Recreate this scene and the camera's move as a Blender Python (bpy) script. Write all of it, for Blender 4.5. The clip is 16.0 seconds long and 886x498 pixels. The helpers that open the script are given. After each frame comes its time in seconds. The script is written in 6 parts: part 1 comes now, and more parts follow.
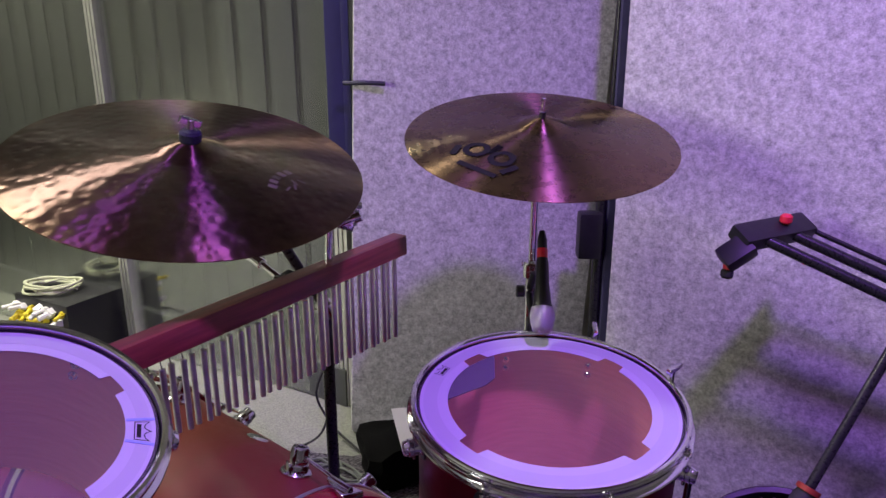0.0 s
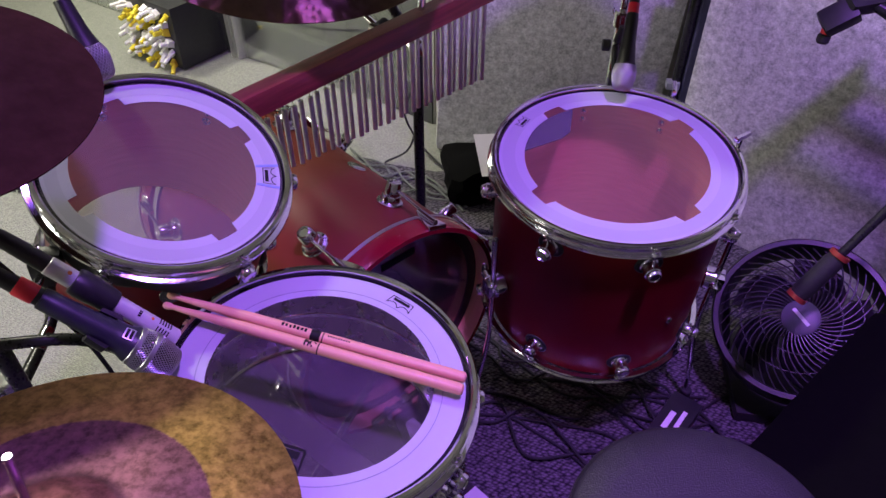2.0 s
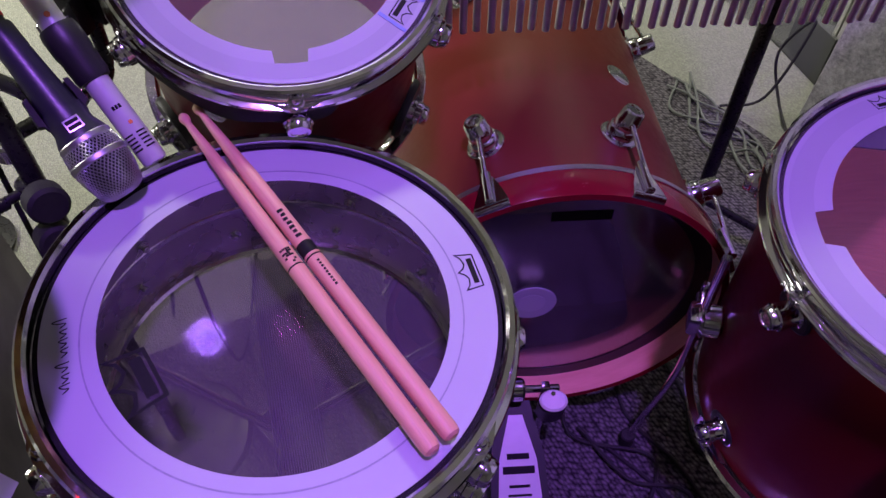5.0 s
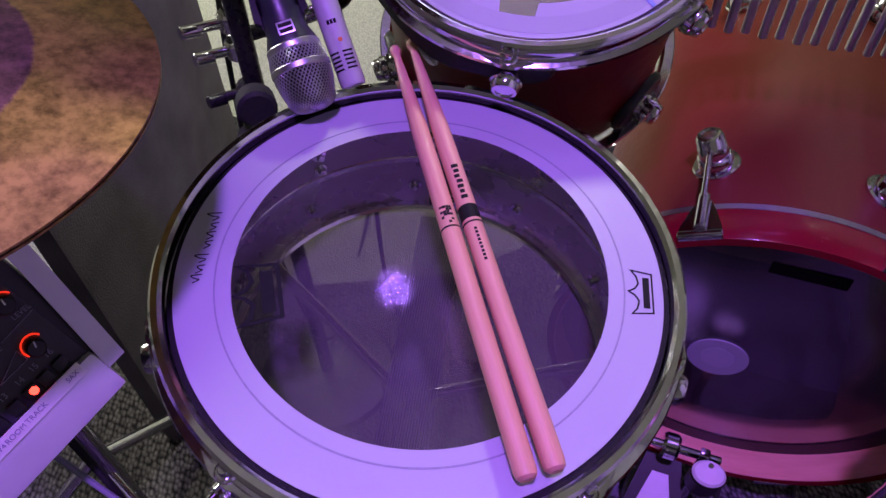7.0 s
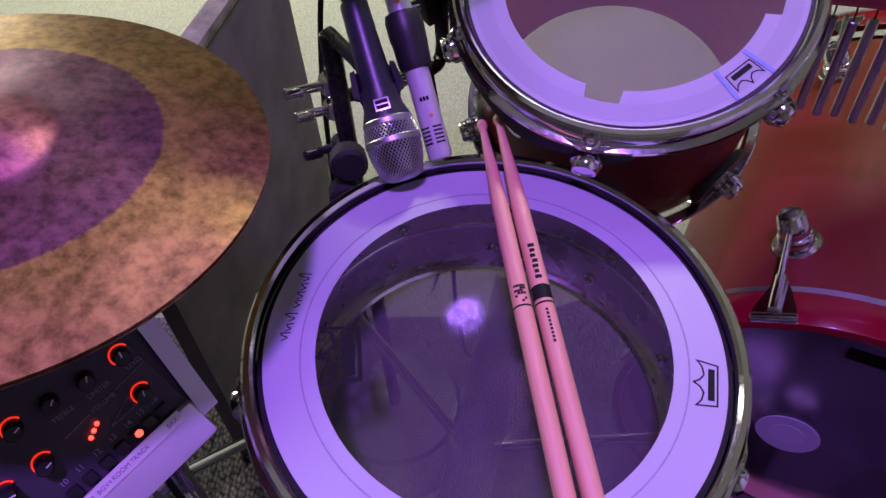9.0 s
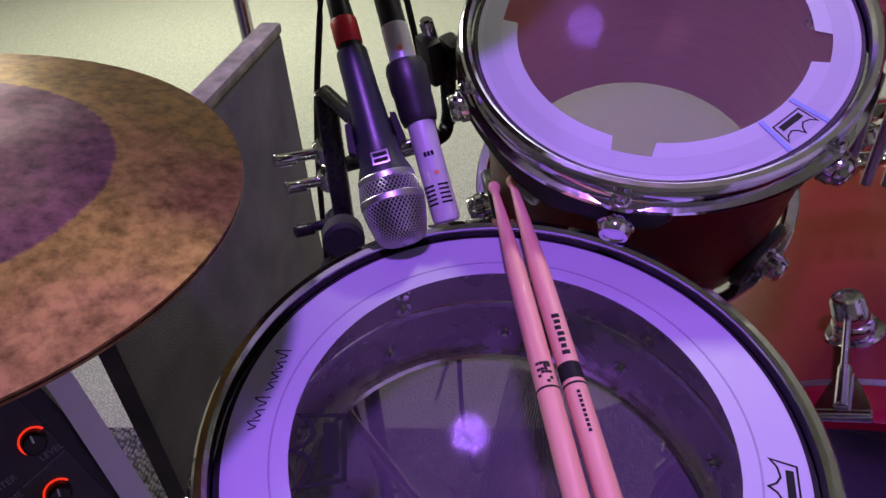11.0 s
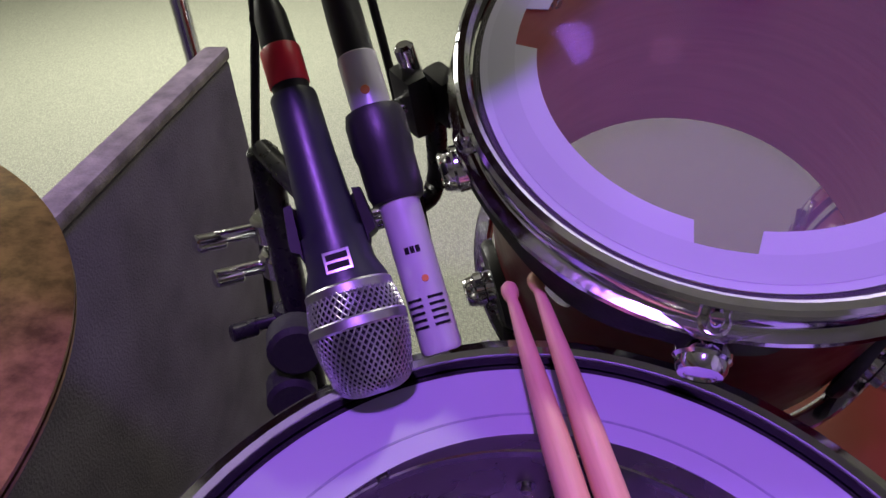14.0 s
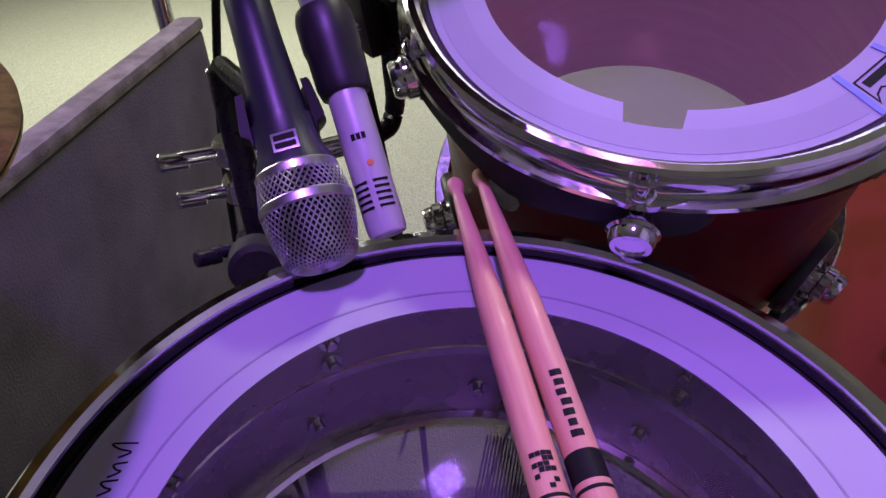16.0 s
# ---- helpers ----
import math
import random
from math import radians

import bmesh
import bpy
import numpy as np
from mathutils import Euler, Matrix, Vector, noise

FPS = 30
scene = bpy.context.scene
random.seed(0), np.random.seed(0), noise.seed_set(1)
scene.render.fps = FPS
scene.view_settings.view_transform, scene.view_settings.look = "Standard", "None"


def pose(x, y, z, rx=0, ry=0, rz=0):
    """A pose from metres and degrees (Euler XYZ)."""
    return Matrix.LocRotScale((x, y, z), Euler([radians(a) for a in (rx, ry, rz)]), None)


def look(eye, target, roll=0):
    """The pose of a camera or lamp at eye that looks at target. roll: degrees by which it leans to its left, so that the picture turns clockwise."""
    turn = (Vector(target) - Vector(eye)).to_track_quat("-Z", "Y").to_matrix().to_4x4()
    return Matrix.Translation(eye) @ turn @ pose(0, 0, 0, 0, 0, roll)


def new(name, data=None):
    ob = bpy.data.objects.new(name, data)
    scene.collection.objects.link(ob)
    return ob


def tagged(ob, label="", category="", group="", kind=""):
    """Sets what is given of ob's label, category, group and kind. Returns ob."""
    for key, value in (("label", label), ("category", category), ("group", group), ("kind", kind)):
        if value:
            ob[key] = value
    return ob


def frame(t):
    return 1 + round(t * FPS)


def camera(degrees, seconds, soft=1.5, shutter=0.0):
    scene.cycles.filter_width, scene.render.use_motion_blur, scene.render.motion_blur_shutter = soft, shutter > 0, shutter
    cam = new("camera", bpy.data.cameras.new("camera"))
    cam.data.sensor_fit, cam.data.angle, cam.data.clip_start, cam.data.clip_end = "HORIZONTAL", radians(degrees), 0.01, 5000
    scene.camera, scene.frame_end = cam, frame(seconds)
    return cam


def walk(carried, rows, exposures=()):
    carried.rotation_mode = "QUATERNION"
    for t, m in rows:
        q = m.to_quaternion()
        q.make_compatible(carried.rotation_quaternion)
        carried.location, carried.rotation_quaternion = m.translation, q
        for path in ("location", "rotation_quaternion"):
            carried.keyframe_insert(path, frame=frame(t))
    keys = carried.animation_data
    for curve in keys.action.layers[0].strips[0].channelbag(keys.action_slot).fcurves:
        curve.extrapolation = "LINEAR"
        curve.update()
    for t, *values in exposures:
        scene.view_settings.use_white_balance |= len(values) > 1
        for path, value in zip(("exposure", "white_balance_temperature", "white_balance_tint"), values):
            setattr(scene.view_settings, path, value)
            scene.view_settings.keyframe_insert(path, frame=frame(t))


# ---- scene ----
cam = camera(64.43, 16.0)
PATH = [
    (0.0, pose(0.2115, -0.4411, 1.1457, 73.20, -0.05, 0.25)),
    (0.5, pose(0.2054, -0.4379, 1.1633, 69.04, -0.33, 1.89)),
    (1.0, pose(0.1921, -0.4597, 1.2283, 61.43, -0.42, 4.56)),
    (1.5, pose(0.1984, -0.4796, 1.2712, 54.11, -0.16, 6.44)),
    (2.0, pose(0.2133, -0.4937, 1.2820, 48.56, -0.03, 7.78)),
    (2.5, pose(0.2352, -0.4440, 1.2442, 45.18, -0.25, 9.64)),
    (3.0, pose(0.2381, -0.4085, 1.1759, 43.74, -0.44, 12.22)),
    (3.2, pose(0.2397, -0.3947, 1.1499, 43.21, -0.71, 13.71)),
    (5.3, pose(0.3422, -0.1196, 1.0560, 41.33, 0.19, 53.86)),
    (5.5, pose(0.3503, -0.1236, 1.0499, 41.35, 0.55, 58.45)),
    (6.0, pose(0.3344, -0.1358, 1.0337, 41.47, 1.33, 63.51)),
    (6.5, pose(0.3222, -0.1175, 1.0242, 41.40, 1.25, 66.71)),
    (7.0, pose(0.3117, -0.0831, 1.0051, 41.40, 1.30, 70.40)),
    (7.5, pose(0.2917, -0.0837, 0.9906, 41.71, 1.70, 73.37)),
    (8.0, pose(0.2817, -0.0621, 1.0040, 41.83, 2.29, 75.51)),
    (8.5, pose(0.2850, -0.0760, 1.0476, 42.16, 2.68, 76.64)),
    (9.0, pose(0.3000, -0.0798, 1.0550, 43.07, 3.05, 77.34)),
    (9.5, pose(0.3021, -0.0796, 1.0470, 44.19, 3.11, 77.75)),
    (10.0, pose(0.2927, -0.0774, 1.0494, 47.61, 3.27, 77.60)),
    (10.2, pose(0.2866, -0.0793, 1.0376, 49.06, 3.19, 77.58)),
    (12.3, pose(0.1520, -0.0544, 0.9018, 54.97, 3.16, 78.25)),
    (12.5, pose(0.1237, -0.0454, 0.9030, 54.67, 3.44, 78.31)),
    (13.0, pose(0.0964, -0.0275, 0.9036, 54.16, 3.80, 77.70)),
    (13.5, pose(0.0832, -0.0378, 0.9082, 54.01, 3.42, 76.60)),
    (14.0, pose(0.0819, -0.0470, 0.9092, 54.15, 3.10, 75.84)),
    (14.5, pose(0.0704, -0.0471, 0.8864, 54.28, 3.18, 75.48)),
    (15.0, pose(0.0704, -0.0363, 0.8743, 54.26, 3.34, 75.29)),
    (15.5, pose(0.0992, -0.0345, 0.8691, 55.20, 3.10, 75.19)),
    (16.0, pose(0.1371, -0.0409, 0.8633, 55.42, 2.95, 74.77)),
]
walk(cam, PATH, [(0.0, 0.38), (1.0, 0.45), (2.0, 0.38), (3.0, 0.22), (5.5, 0.1), (10.0, 0.12), (12.5, 0.05), (16.0, 0.1)])

# ---------- world, lights ----------
world = bpy.data.worlds.new("room_air")
scene.world = world
world.use_nodes = True
world.node_tree.nodes["Background"].inputs[0].default_value = (0.9, 1.0, 0.85, 1)
world.node_tree.nodes["Background"].inputs[1].default_value = 0.05


def area(name, eye, target, size, power, colour, spread=180):
    li = bpy.data.lights.new(name, "AREA")
    li.shape, li.size, li.energy, li.color, li.spread = "DISK", size, power, colour, radians(spread)
    ob = new(name, li)
    ob.matrix_world = look(eye, target)
    return ob


PURPLE = (0.36, 0.14, 1.0)
WARM = (1.0, 0.97, 0.78)
area("stage_lamp", (0.68, -0.28, 2.9), (0.60, 0.10, 0.0), 0.20, 27, PURPLE, 104)
area("stage_lamp", (0.62, -0.33, 2.9), (0.45, 0.25, 0.0), 0.10, 1.6, (1.0, 0.22, 0.80), 90)
area("stage_lamp", (-0.97, 0.42, 2.9), (0.0, 0.2, 0.6), 0.15, 6.5, PURPLE, 150)
area("stage_lamp", (-0.82, 0.72, 2.9), (0.0, 0.3, 0.6), 0.12, 0.5, (1.0, 0.25, 0.75))
area("ceiling_lamp", (-1.6, 1.35, 2.9), (-0.6, 0.8, 0), 0.40, 16, WARM, 104)
area("ceiling_lamp", (-2.2, 2.2, 2.9), (-1.3, 2.9, 1.2), 0.5, 34, WARM, 90)
area("ceiling_lamp", (-2.6, -0.4, 2.9), (-2.6, -0.4, 0), 0.6, 62, WARM, 92)
area("hall_lamp", (-3.9, -2.2, 1.8), (0.4, 1.3, 1.6), 1.5, 32, (1.0, 0.97, 0.88), 110)


# ---------- materials ----------
def mat(name, colour, rough=0.5, metal=0.0, vary=0.15, scale=30, bump=0.0, bscale=200, coat=0.0, spec=0.5, colour2=None, detail=4):
    m = bpy.data.materials.new(name)
    m.use_nodes = True
    nt = m.node_tree
    b = nt.nodes["Principled BSDF"]
    b.inputs["Roughness"].default_value, b.inputs["Metallic"].default_value = rough, metal
    b.inputs["Coat Weight"].default_value = coat
    b.inputs["Specular IOR Level"].default_value = spec
    co = nt.nodes.new("ShaderNodeTexCoord")
    n = nt.nodes.new("ShaderNodeTexNoise")
    n.inputs["Scale"].default_value, n.inputs["Detail"].default_value = scale, detail
    nt.links.new(co.outputs["Object"], n.inputs["Vector"])
    ramp = nt.nodes.new("ShaderNodeValToRGB")
    c2 = colour2 or tuple(c * (1 - vary) for c in colour)
    ramp.color_ramp.elements[0].position, ramp.color_ramp.elements[1].position = 0.32, 0.68
    ramp.color_ramp.elements[0].color, ramp.color_ramp.elements[1].color = (*c2, 1), (*colour, 1)
    nt.links.new(n.outputs["Fac"], ramp.inputs["Fac"])
    nt.links.new(ramp.outputs["Color"], b.inputs["Base Color"])
    mr = nt.nodes.new("ShaderNodeMapRange")
    mr.inputs["To Min"].default_value, mr.inputs["To Max"].default_value = max(rough - 0.08, 0.02), min(rough + 0.1, 1)
    n2 = nt.nodes.new("ShaderNodeTexNoise")
    n2.inputs["Scale"].default_value = scale * 3.7
    nt.links.new(co.outputs["Object"], n2.inputs["Vector"])
    nt.links.new(n2.outputs["Fac"], mr.inputs["Value"])
    nt.links.new(mr.outputs["Result"], b.inputs["Roughness"])
    if bump:
        nb = nt.nodes.new("ShaderNodeTexNoise")
        nb.inputs["Scale"].default_value, nb.inputs["Detail"].default_value = bscale, 3
        nt.links.new(co.outputs["Object"], nb.inputs["Vector"])
        bp = nt.nodes.new("ShaderNodeBump")
        bp.inputs["Strength"].default_value, bp.inputs["Distance"].default_value = bump, 0.002
        nt.links.new(nb.outputs["Fac"], bp.inputs["Height"])
        nt.links.new(bp.outputs["Normal"], b.inputs["Normal"])
    return m


def node(m, kind, **inputs):
    n = m.node_tree.nodes.new(kind)
    for k, v in inputs.items():
        n.inputs[k.replace("_", " ")].default_value = v
    return n


CHROME = mat("chrome", (0.82, 0.82, 0.84), 0.1, 1.0, 0.12, 60)
STEEL = mat("shell_steel", (0.56, 0.53, 0.52), 0.27, 1.0, 0.2, 9)
SATIN = mat("satin_metal", (0.6, 0.6, 0.63), 0.34, 1.0, 0.1, 90)
TUBE = mat("chime_tube", (0.78, 0.77, 0.78), 0.33, 1.0, 0.2, 40)
BLACK = mat("black_plastic", (0.014, 0.014, 0.016), 0.42, 0, 0.3, 60, 0.04, 500)
MICBODY = mat("mic_enamel", (0.020, 0.022, 0.032), 0.36, 0, 0.2, 80, 0.05, 900)
RUBBER = mat("black_rubber", (0.012, 0.012, 0.013), 0.75, 0, 0.4, 50, 0.2, 400)
BLACKTUBE = mat("black_tube", (0.02, 0.02, 0.022), 0.28, 0.2, 0.3, 50)
WHITE = mat("white_film", (0.40, 0.40, 0.48), 0.42, 0, 0.03, 8, 0.03, 900)
WHITE2 = mat("white_film_inner", (0.36, 0.36, 0.435), 0.4, 0, 0.04, 8)
INK = mat("black_ink", (0.010, 0.010, 0.011), 0.6, 0, 0.2, 300, spec=0.15)
GREYINK = mat("grey_ink", (0.28, 0.28, 0.36), 0.5, 0, 0.2, 300)
BLUETAPE = mat("blue_tape", (0.22, 0.30, 0.62), 0.55, 0, 0.15, 120)
RED = mat("red_tape", (0.72, 0.02, 0.045), 0.4, 0, 0.15, 80)
COPPER = mat("copper_red_ring", (0.32, 0.05, 0.03), 0.35, 0.3, 0.15, 80)
ORANGE = mat("orange_dot", (0.7, 0.22, 0.04), 0.5)
PAPER = mat("paper", (0.75, 0.74, 0.72), 0.8, 0, 0.06, 20)
YELLOW = mat("yellow_tape", (0.75, 0.62, 0.03), 0.5, 0, 0.15, 60)
WHITEP = mat("white_plastic", (0.75, 0.75, 0.72), 0.5, 0, 0.1, 60)
SEATM = mat("black_vinyl", (0.020, 0.018, 0.024), 0.5, 0, 0.2, 25, 0.55, 420)
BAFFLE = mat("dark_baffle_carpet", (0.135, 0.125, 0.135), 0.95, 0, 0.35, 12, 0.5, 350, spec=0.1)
BAFFLETOP = mat("pale_baffle_edge", (0.27, 0.25, 0.22), 0.95, 0, 0.5, 40, 0.5, 350, spec=0.1)
CASE = mat("black_fabric", (0.002, 0.002, 0.002), 0.95, 0, 0.4, 60, 0.4, 700, spec=0.1)
GREYBOARD = mat("wall_board", (0.042, 0.046, 0.042), 0.6, 0, 0.18, 4, 0.1, 60)
GROOVE = mat("board_gap", (0.008, 0.008, 0.008), 0.9)
BASEB = mat("baseboard_paint", (0.06, 0.065, 0.06), 0.5, 0, 0.2, 6)
ALU = mat("aluminium", (0.72, 0.72, 0.68), 0.35, 0.85, 0.1, 30)
WALLP = mat("room_paint", (0.5, 0.49, 0.44), 0.85, 0, 0.1, 3, 0.1, 90)
CEIL = mat("ceiling_tile", (0.55, 0.54, 0.50), 0.9, 0, 0.1, 5)
FELTBLACK = mat("black_felt", (0.012, 0.012, 0.03), 0.95, 0, 0.3, 90, 0.5, 900)
SILVER = mat("silver_paint", (0.66, 0.65, 0.69), 0.34, 0.35, 0.06, 60)
PANELB = mat("mixer_panel", (0.045, 0.042, 0.055), 0.5, 0.0, 0.2, 60, 0.1, 900)
HEADBLACK = mat("kick_head_edge", (0.012, 0.012, 0.014), 0.3, 0, 0.2, 8)


def felt_mat():
    m = mat("grey_felt", (0.52, 0.51, 0.49), 0.95, 0, 0.3, 9, 0.55, 260, spec=0.1)
    nt = m.node_tree
    b = nt.nodes["Principled BSDF"]
    co = node(m, "ShaderNodeTexCoord")
    big = node(m, "ShaderNodeTexNoise", Scale=70.0, Detail=8.0, Roughness=0.8)
    fib = node(m, "ShaderNodeTexVoronoi", Scale=210.0)
    nt.links.new(co.outputs["Object"], big.inputs["Vector"])
    nt.links.new(co.outputs["Object"], fib.inputs["Vector"])
    r = node(m, "ShaderNodeValToRGB")
    r.color_ramp.elements[0].position, r.color_ramp.elements[1].position = 0.36, 0.62
    r.color_ramp.elements[0].color, r.color_ramp.elements[1].color = (0.26, 0.255, 0.235, 1), (0.60, 0.59, 0.56, 1)
    nt.links.new(big.outputs["Fac"], r.inputs["Fac"])
    mx = nt.nodes.new("ShaderNodeMixRGB")
    mx.blend_type = "MULTIPLY"
    mx.inputs[0].default_value = 0.22
    nt.links.new(r.outputs["Color"], mx.inputs[1])
    nt.links.new(fib.outputs["Color"], mx.inputs[2])
    hs = node(m, "ShaderNodeHueSaturation", Saturation=0.12, Value=1.25)
    nt.links.new(mx.outputs[0], hs.inputs["Color"])
    nt.links.new(hs.outputs["Color"], b.inputs["Base Color"])
    return m


def carpet_mat(name, dark, light, cell):
    m = mat(name, light, 0.95, 0, 0.3, 60, 0, spec=0.1)
    nt = m.node_tree
    b = nt.nodes["Principled BSDF"]
    co = node(m, "ShaderNodeTexCoord")
    mp = node(m, "ShaderNodeMapping")
    mp.inputs["Rotation"].default_value = (0, 0, 0.5)
    mp.inputs["Scale"].default_value = (1.0, 1.7, 1.0)
    vo = node(m, "ShaderNodeTexVoronoi", Scale=cell, Randomness=0.55)
    no = node(m, "ShaderNodeTexNoise", Scale=cell * 2.5, Detail=4.0)
    nt.links.new(co.outputs["Object"], mp.inputs["Vector"])
    nt.links.new(mp.outputs["Vector"], vo.inputs["Vector"])
    nt.links.new(co.outputs["Object"], no.inputs["Vector"])
    add = nt.nodes.new("ShaderNodeMath")
    add.operation = "MULTIPLY_ADD"
    add.inputs[1].default_value, add.inputs[2].default_value = 0.5, 0.0
    nt.links.new(no.outputs["Fac"], add.inputs[0])
    nt.links.new(vo.outputs["Distance"], add.inputs[2])
    r = node(m, "ShaderNodeValToRGB")
    r.color_ramp.elements[0].position, r.color_ramp.elements[1].position = 0.38, 0.95
    r.color_ramp.elements[0].color, r.color_ramp.elements[1].color = (*light, 1), (*dark, 1)
    nt.links.new(add.outputs[0], r.inputs["Fac"])
    nt.links.new(r.outputs["Color"], b.inputs["Base Color"])
    bp = node(m, "ShaderNodeBump", Strength=0.9, Distance=0.004)
    bp.invert = True
    nt.links.new(add.outputs[0], bp.inputs["Height"])
    nt.links.new(bp.outputs["Normal"], b.inputs["Normal"])
    return m


def film_mat(name, tint, haze=0.05, rough=0.03, gloss=1.0):
    """Clear drum film: lets light through, with a fresnel gloss and a thin haze."""
    m = bpy.data.materials.new(name)
    m.use_nodes = True
    nt = m.node_tree
    nt.nodes.clear()
    out = node(m, "ShaderNodeOutputMaterial")
    tr = node(m, "ShaderNodeBsdfTransparent", Color=(*tint, 1))
    gl = node(m, "ShaderNodeBsdfGlossy", Color=(1, 1, 1, 1), Roughness=rough)
    df = node(m, "ShaderNodeBsdfDiffuse", Color=(0.6, 0.6, 0.6, 1))
    fr = node(m, "ShaderNodeFresnel", IOR=1.5)
    mu = nt.nodes.new("ShaderNodeMath")
    mu.operation = "MULTIPLY"
    mu.inputs[1].default_value = gloss
    m1, m2 = node(m, "ShaderNodeMixShader"), node(m, "ShaderNodeMixShader")
    m1.inputs[0].default_value = haze
    nt.links.new(tr.outputs[0], m1.inputs[1])
    nt.links.new(df.outputs[0], m1.inputs[2])
    nt.links.new(fr.outputs[0], mu.inputs[0])
    nt.links.new(mu.outputs[0], m2.inputs[0])
    nt.links.new(m1.outputs[0], m2.inputs[1])
    nt.links.new(gl.outputs[0], m2.inputs[2])
    nt.links.new(m2.outputs[0], out.inputs[0])
    return m


def wood_mat(name, a, b_, rough=0.3, stretch=(1, 1, 14), scale=18, coat=0.4, axis_grain=True):
    m = mat(name, a, rough, 0, 0.2, 20, coat=coat)
    nt = m.node_tree
    b = nt.nodes["Principled BSDF"]
    co = node(m, "ShaderNodeTexCoord")
    mp = node(m, "ShaderNodeMapping")
    mp.inputs["Scale"].default_value = stretch
    n = node(m, "ShaderNodeTexNoise", Scale=scale, Detail=6.0, Roughness=0.6, Distortion=0.4)
    nt.links.new(co.outputs["Object"], mp.inputs["Vector"])
    nt.links.new(mp.outputs["Vector"], n.inputs["Vector"])
    r = node(m, "ShaderNodeValToRGB")
    r.color_ramp.elements[0].position, r.color_ramp.elements[1].position = 0.33, 0.68
    r.color_ramp.elements[0].color, r.color_ramp.elements[1].color = (*b_, 1), (*a, 1)
    nt.links.new(n.outputs["Fac"], r.inputs["Fac"])
    nt.links.new(r.outputs["Color"], b.inputs["Base Color"])
    return m


def graded_lacquer_mat(name, edge, middle, z0, z1):
    """Red-brown lacquer that brightens to orange towards both edges of the shell (local z from z0 to z1); on the kick
    this paints light and shade.
    """
    m = wood_mat(name, edge, edge, 0.36, (1, 1, 9), 22, 0.0)
    nt = m.node_tree
    b = nt.nodes["Principled BSDF"]
    b.inputs["Specular IOR Level"].default_value = 0.17
    co = node(m, "ShaderNodeTexCoord")
    sep = node(m, "ShaderNodeSeparateXYZ")
    nt.links.new(co.outputs["Object"], sep.inputs[0])
    mr = node(m, "ShaderNodeMapRange")
    mr.inputs["From Min"].default_value, mr.inputs["From Max"].default_value = z0, z1
    nt.links.new(sep.outputs["Z"], mr.inputs["Value"])
    n = node(m, "ShaderNodeTexNoise", Scale=6.0, Detail=3.0)
    nt.links.new(co.outputs["Object"], n.inputs["Vector"])
    ad = nt.nodes.new("ShaderNodeMath")
    ad.operation = "MULTIPLY_ADD"
    ad.inputs[1].default_value = 0.08
    nt.links.new(n.outputs["Fac"], ad.inputs[0])
    nt.links.new(mr.outputs["Result"], ad.inputs[2])
    r = node(m, "ShaderNodeValToRGB")
    e = r.color_ramp.elements
    e[0].position, e[0].color = 0.04, (*edge, 1)
    e[1].position, e[1].color = 0.34, (*middle, 1)
    for p, c in ((0.74, middle), (1.0, edge)):
        x = e.new(p)
        x.color = (*c, 1)
    nt.links.new(ad.outputs[0], r.inputs["Fac"])
    nt.links.new(r.outputs["Color"], b.inputs["Base Color"])
    return m


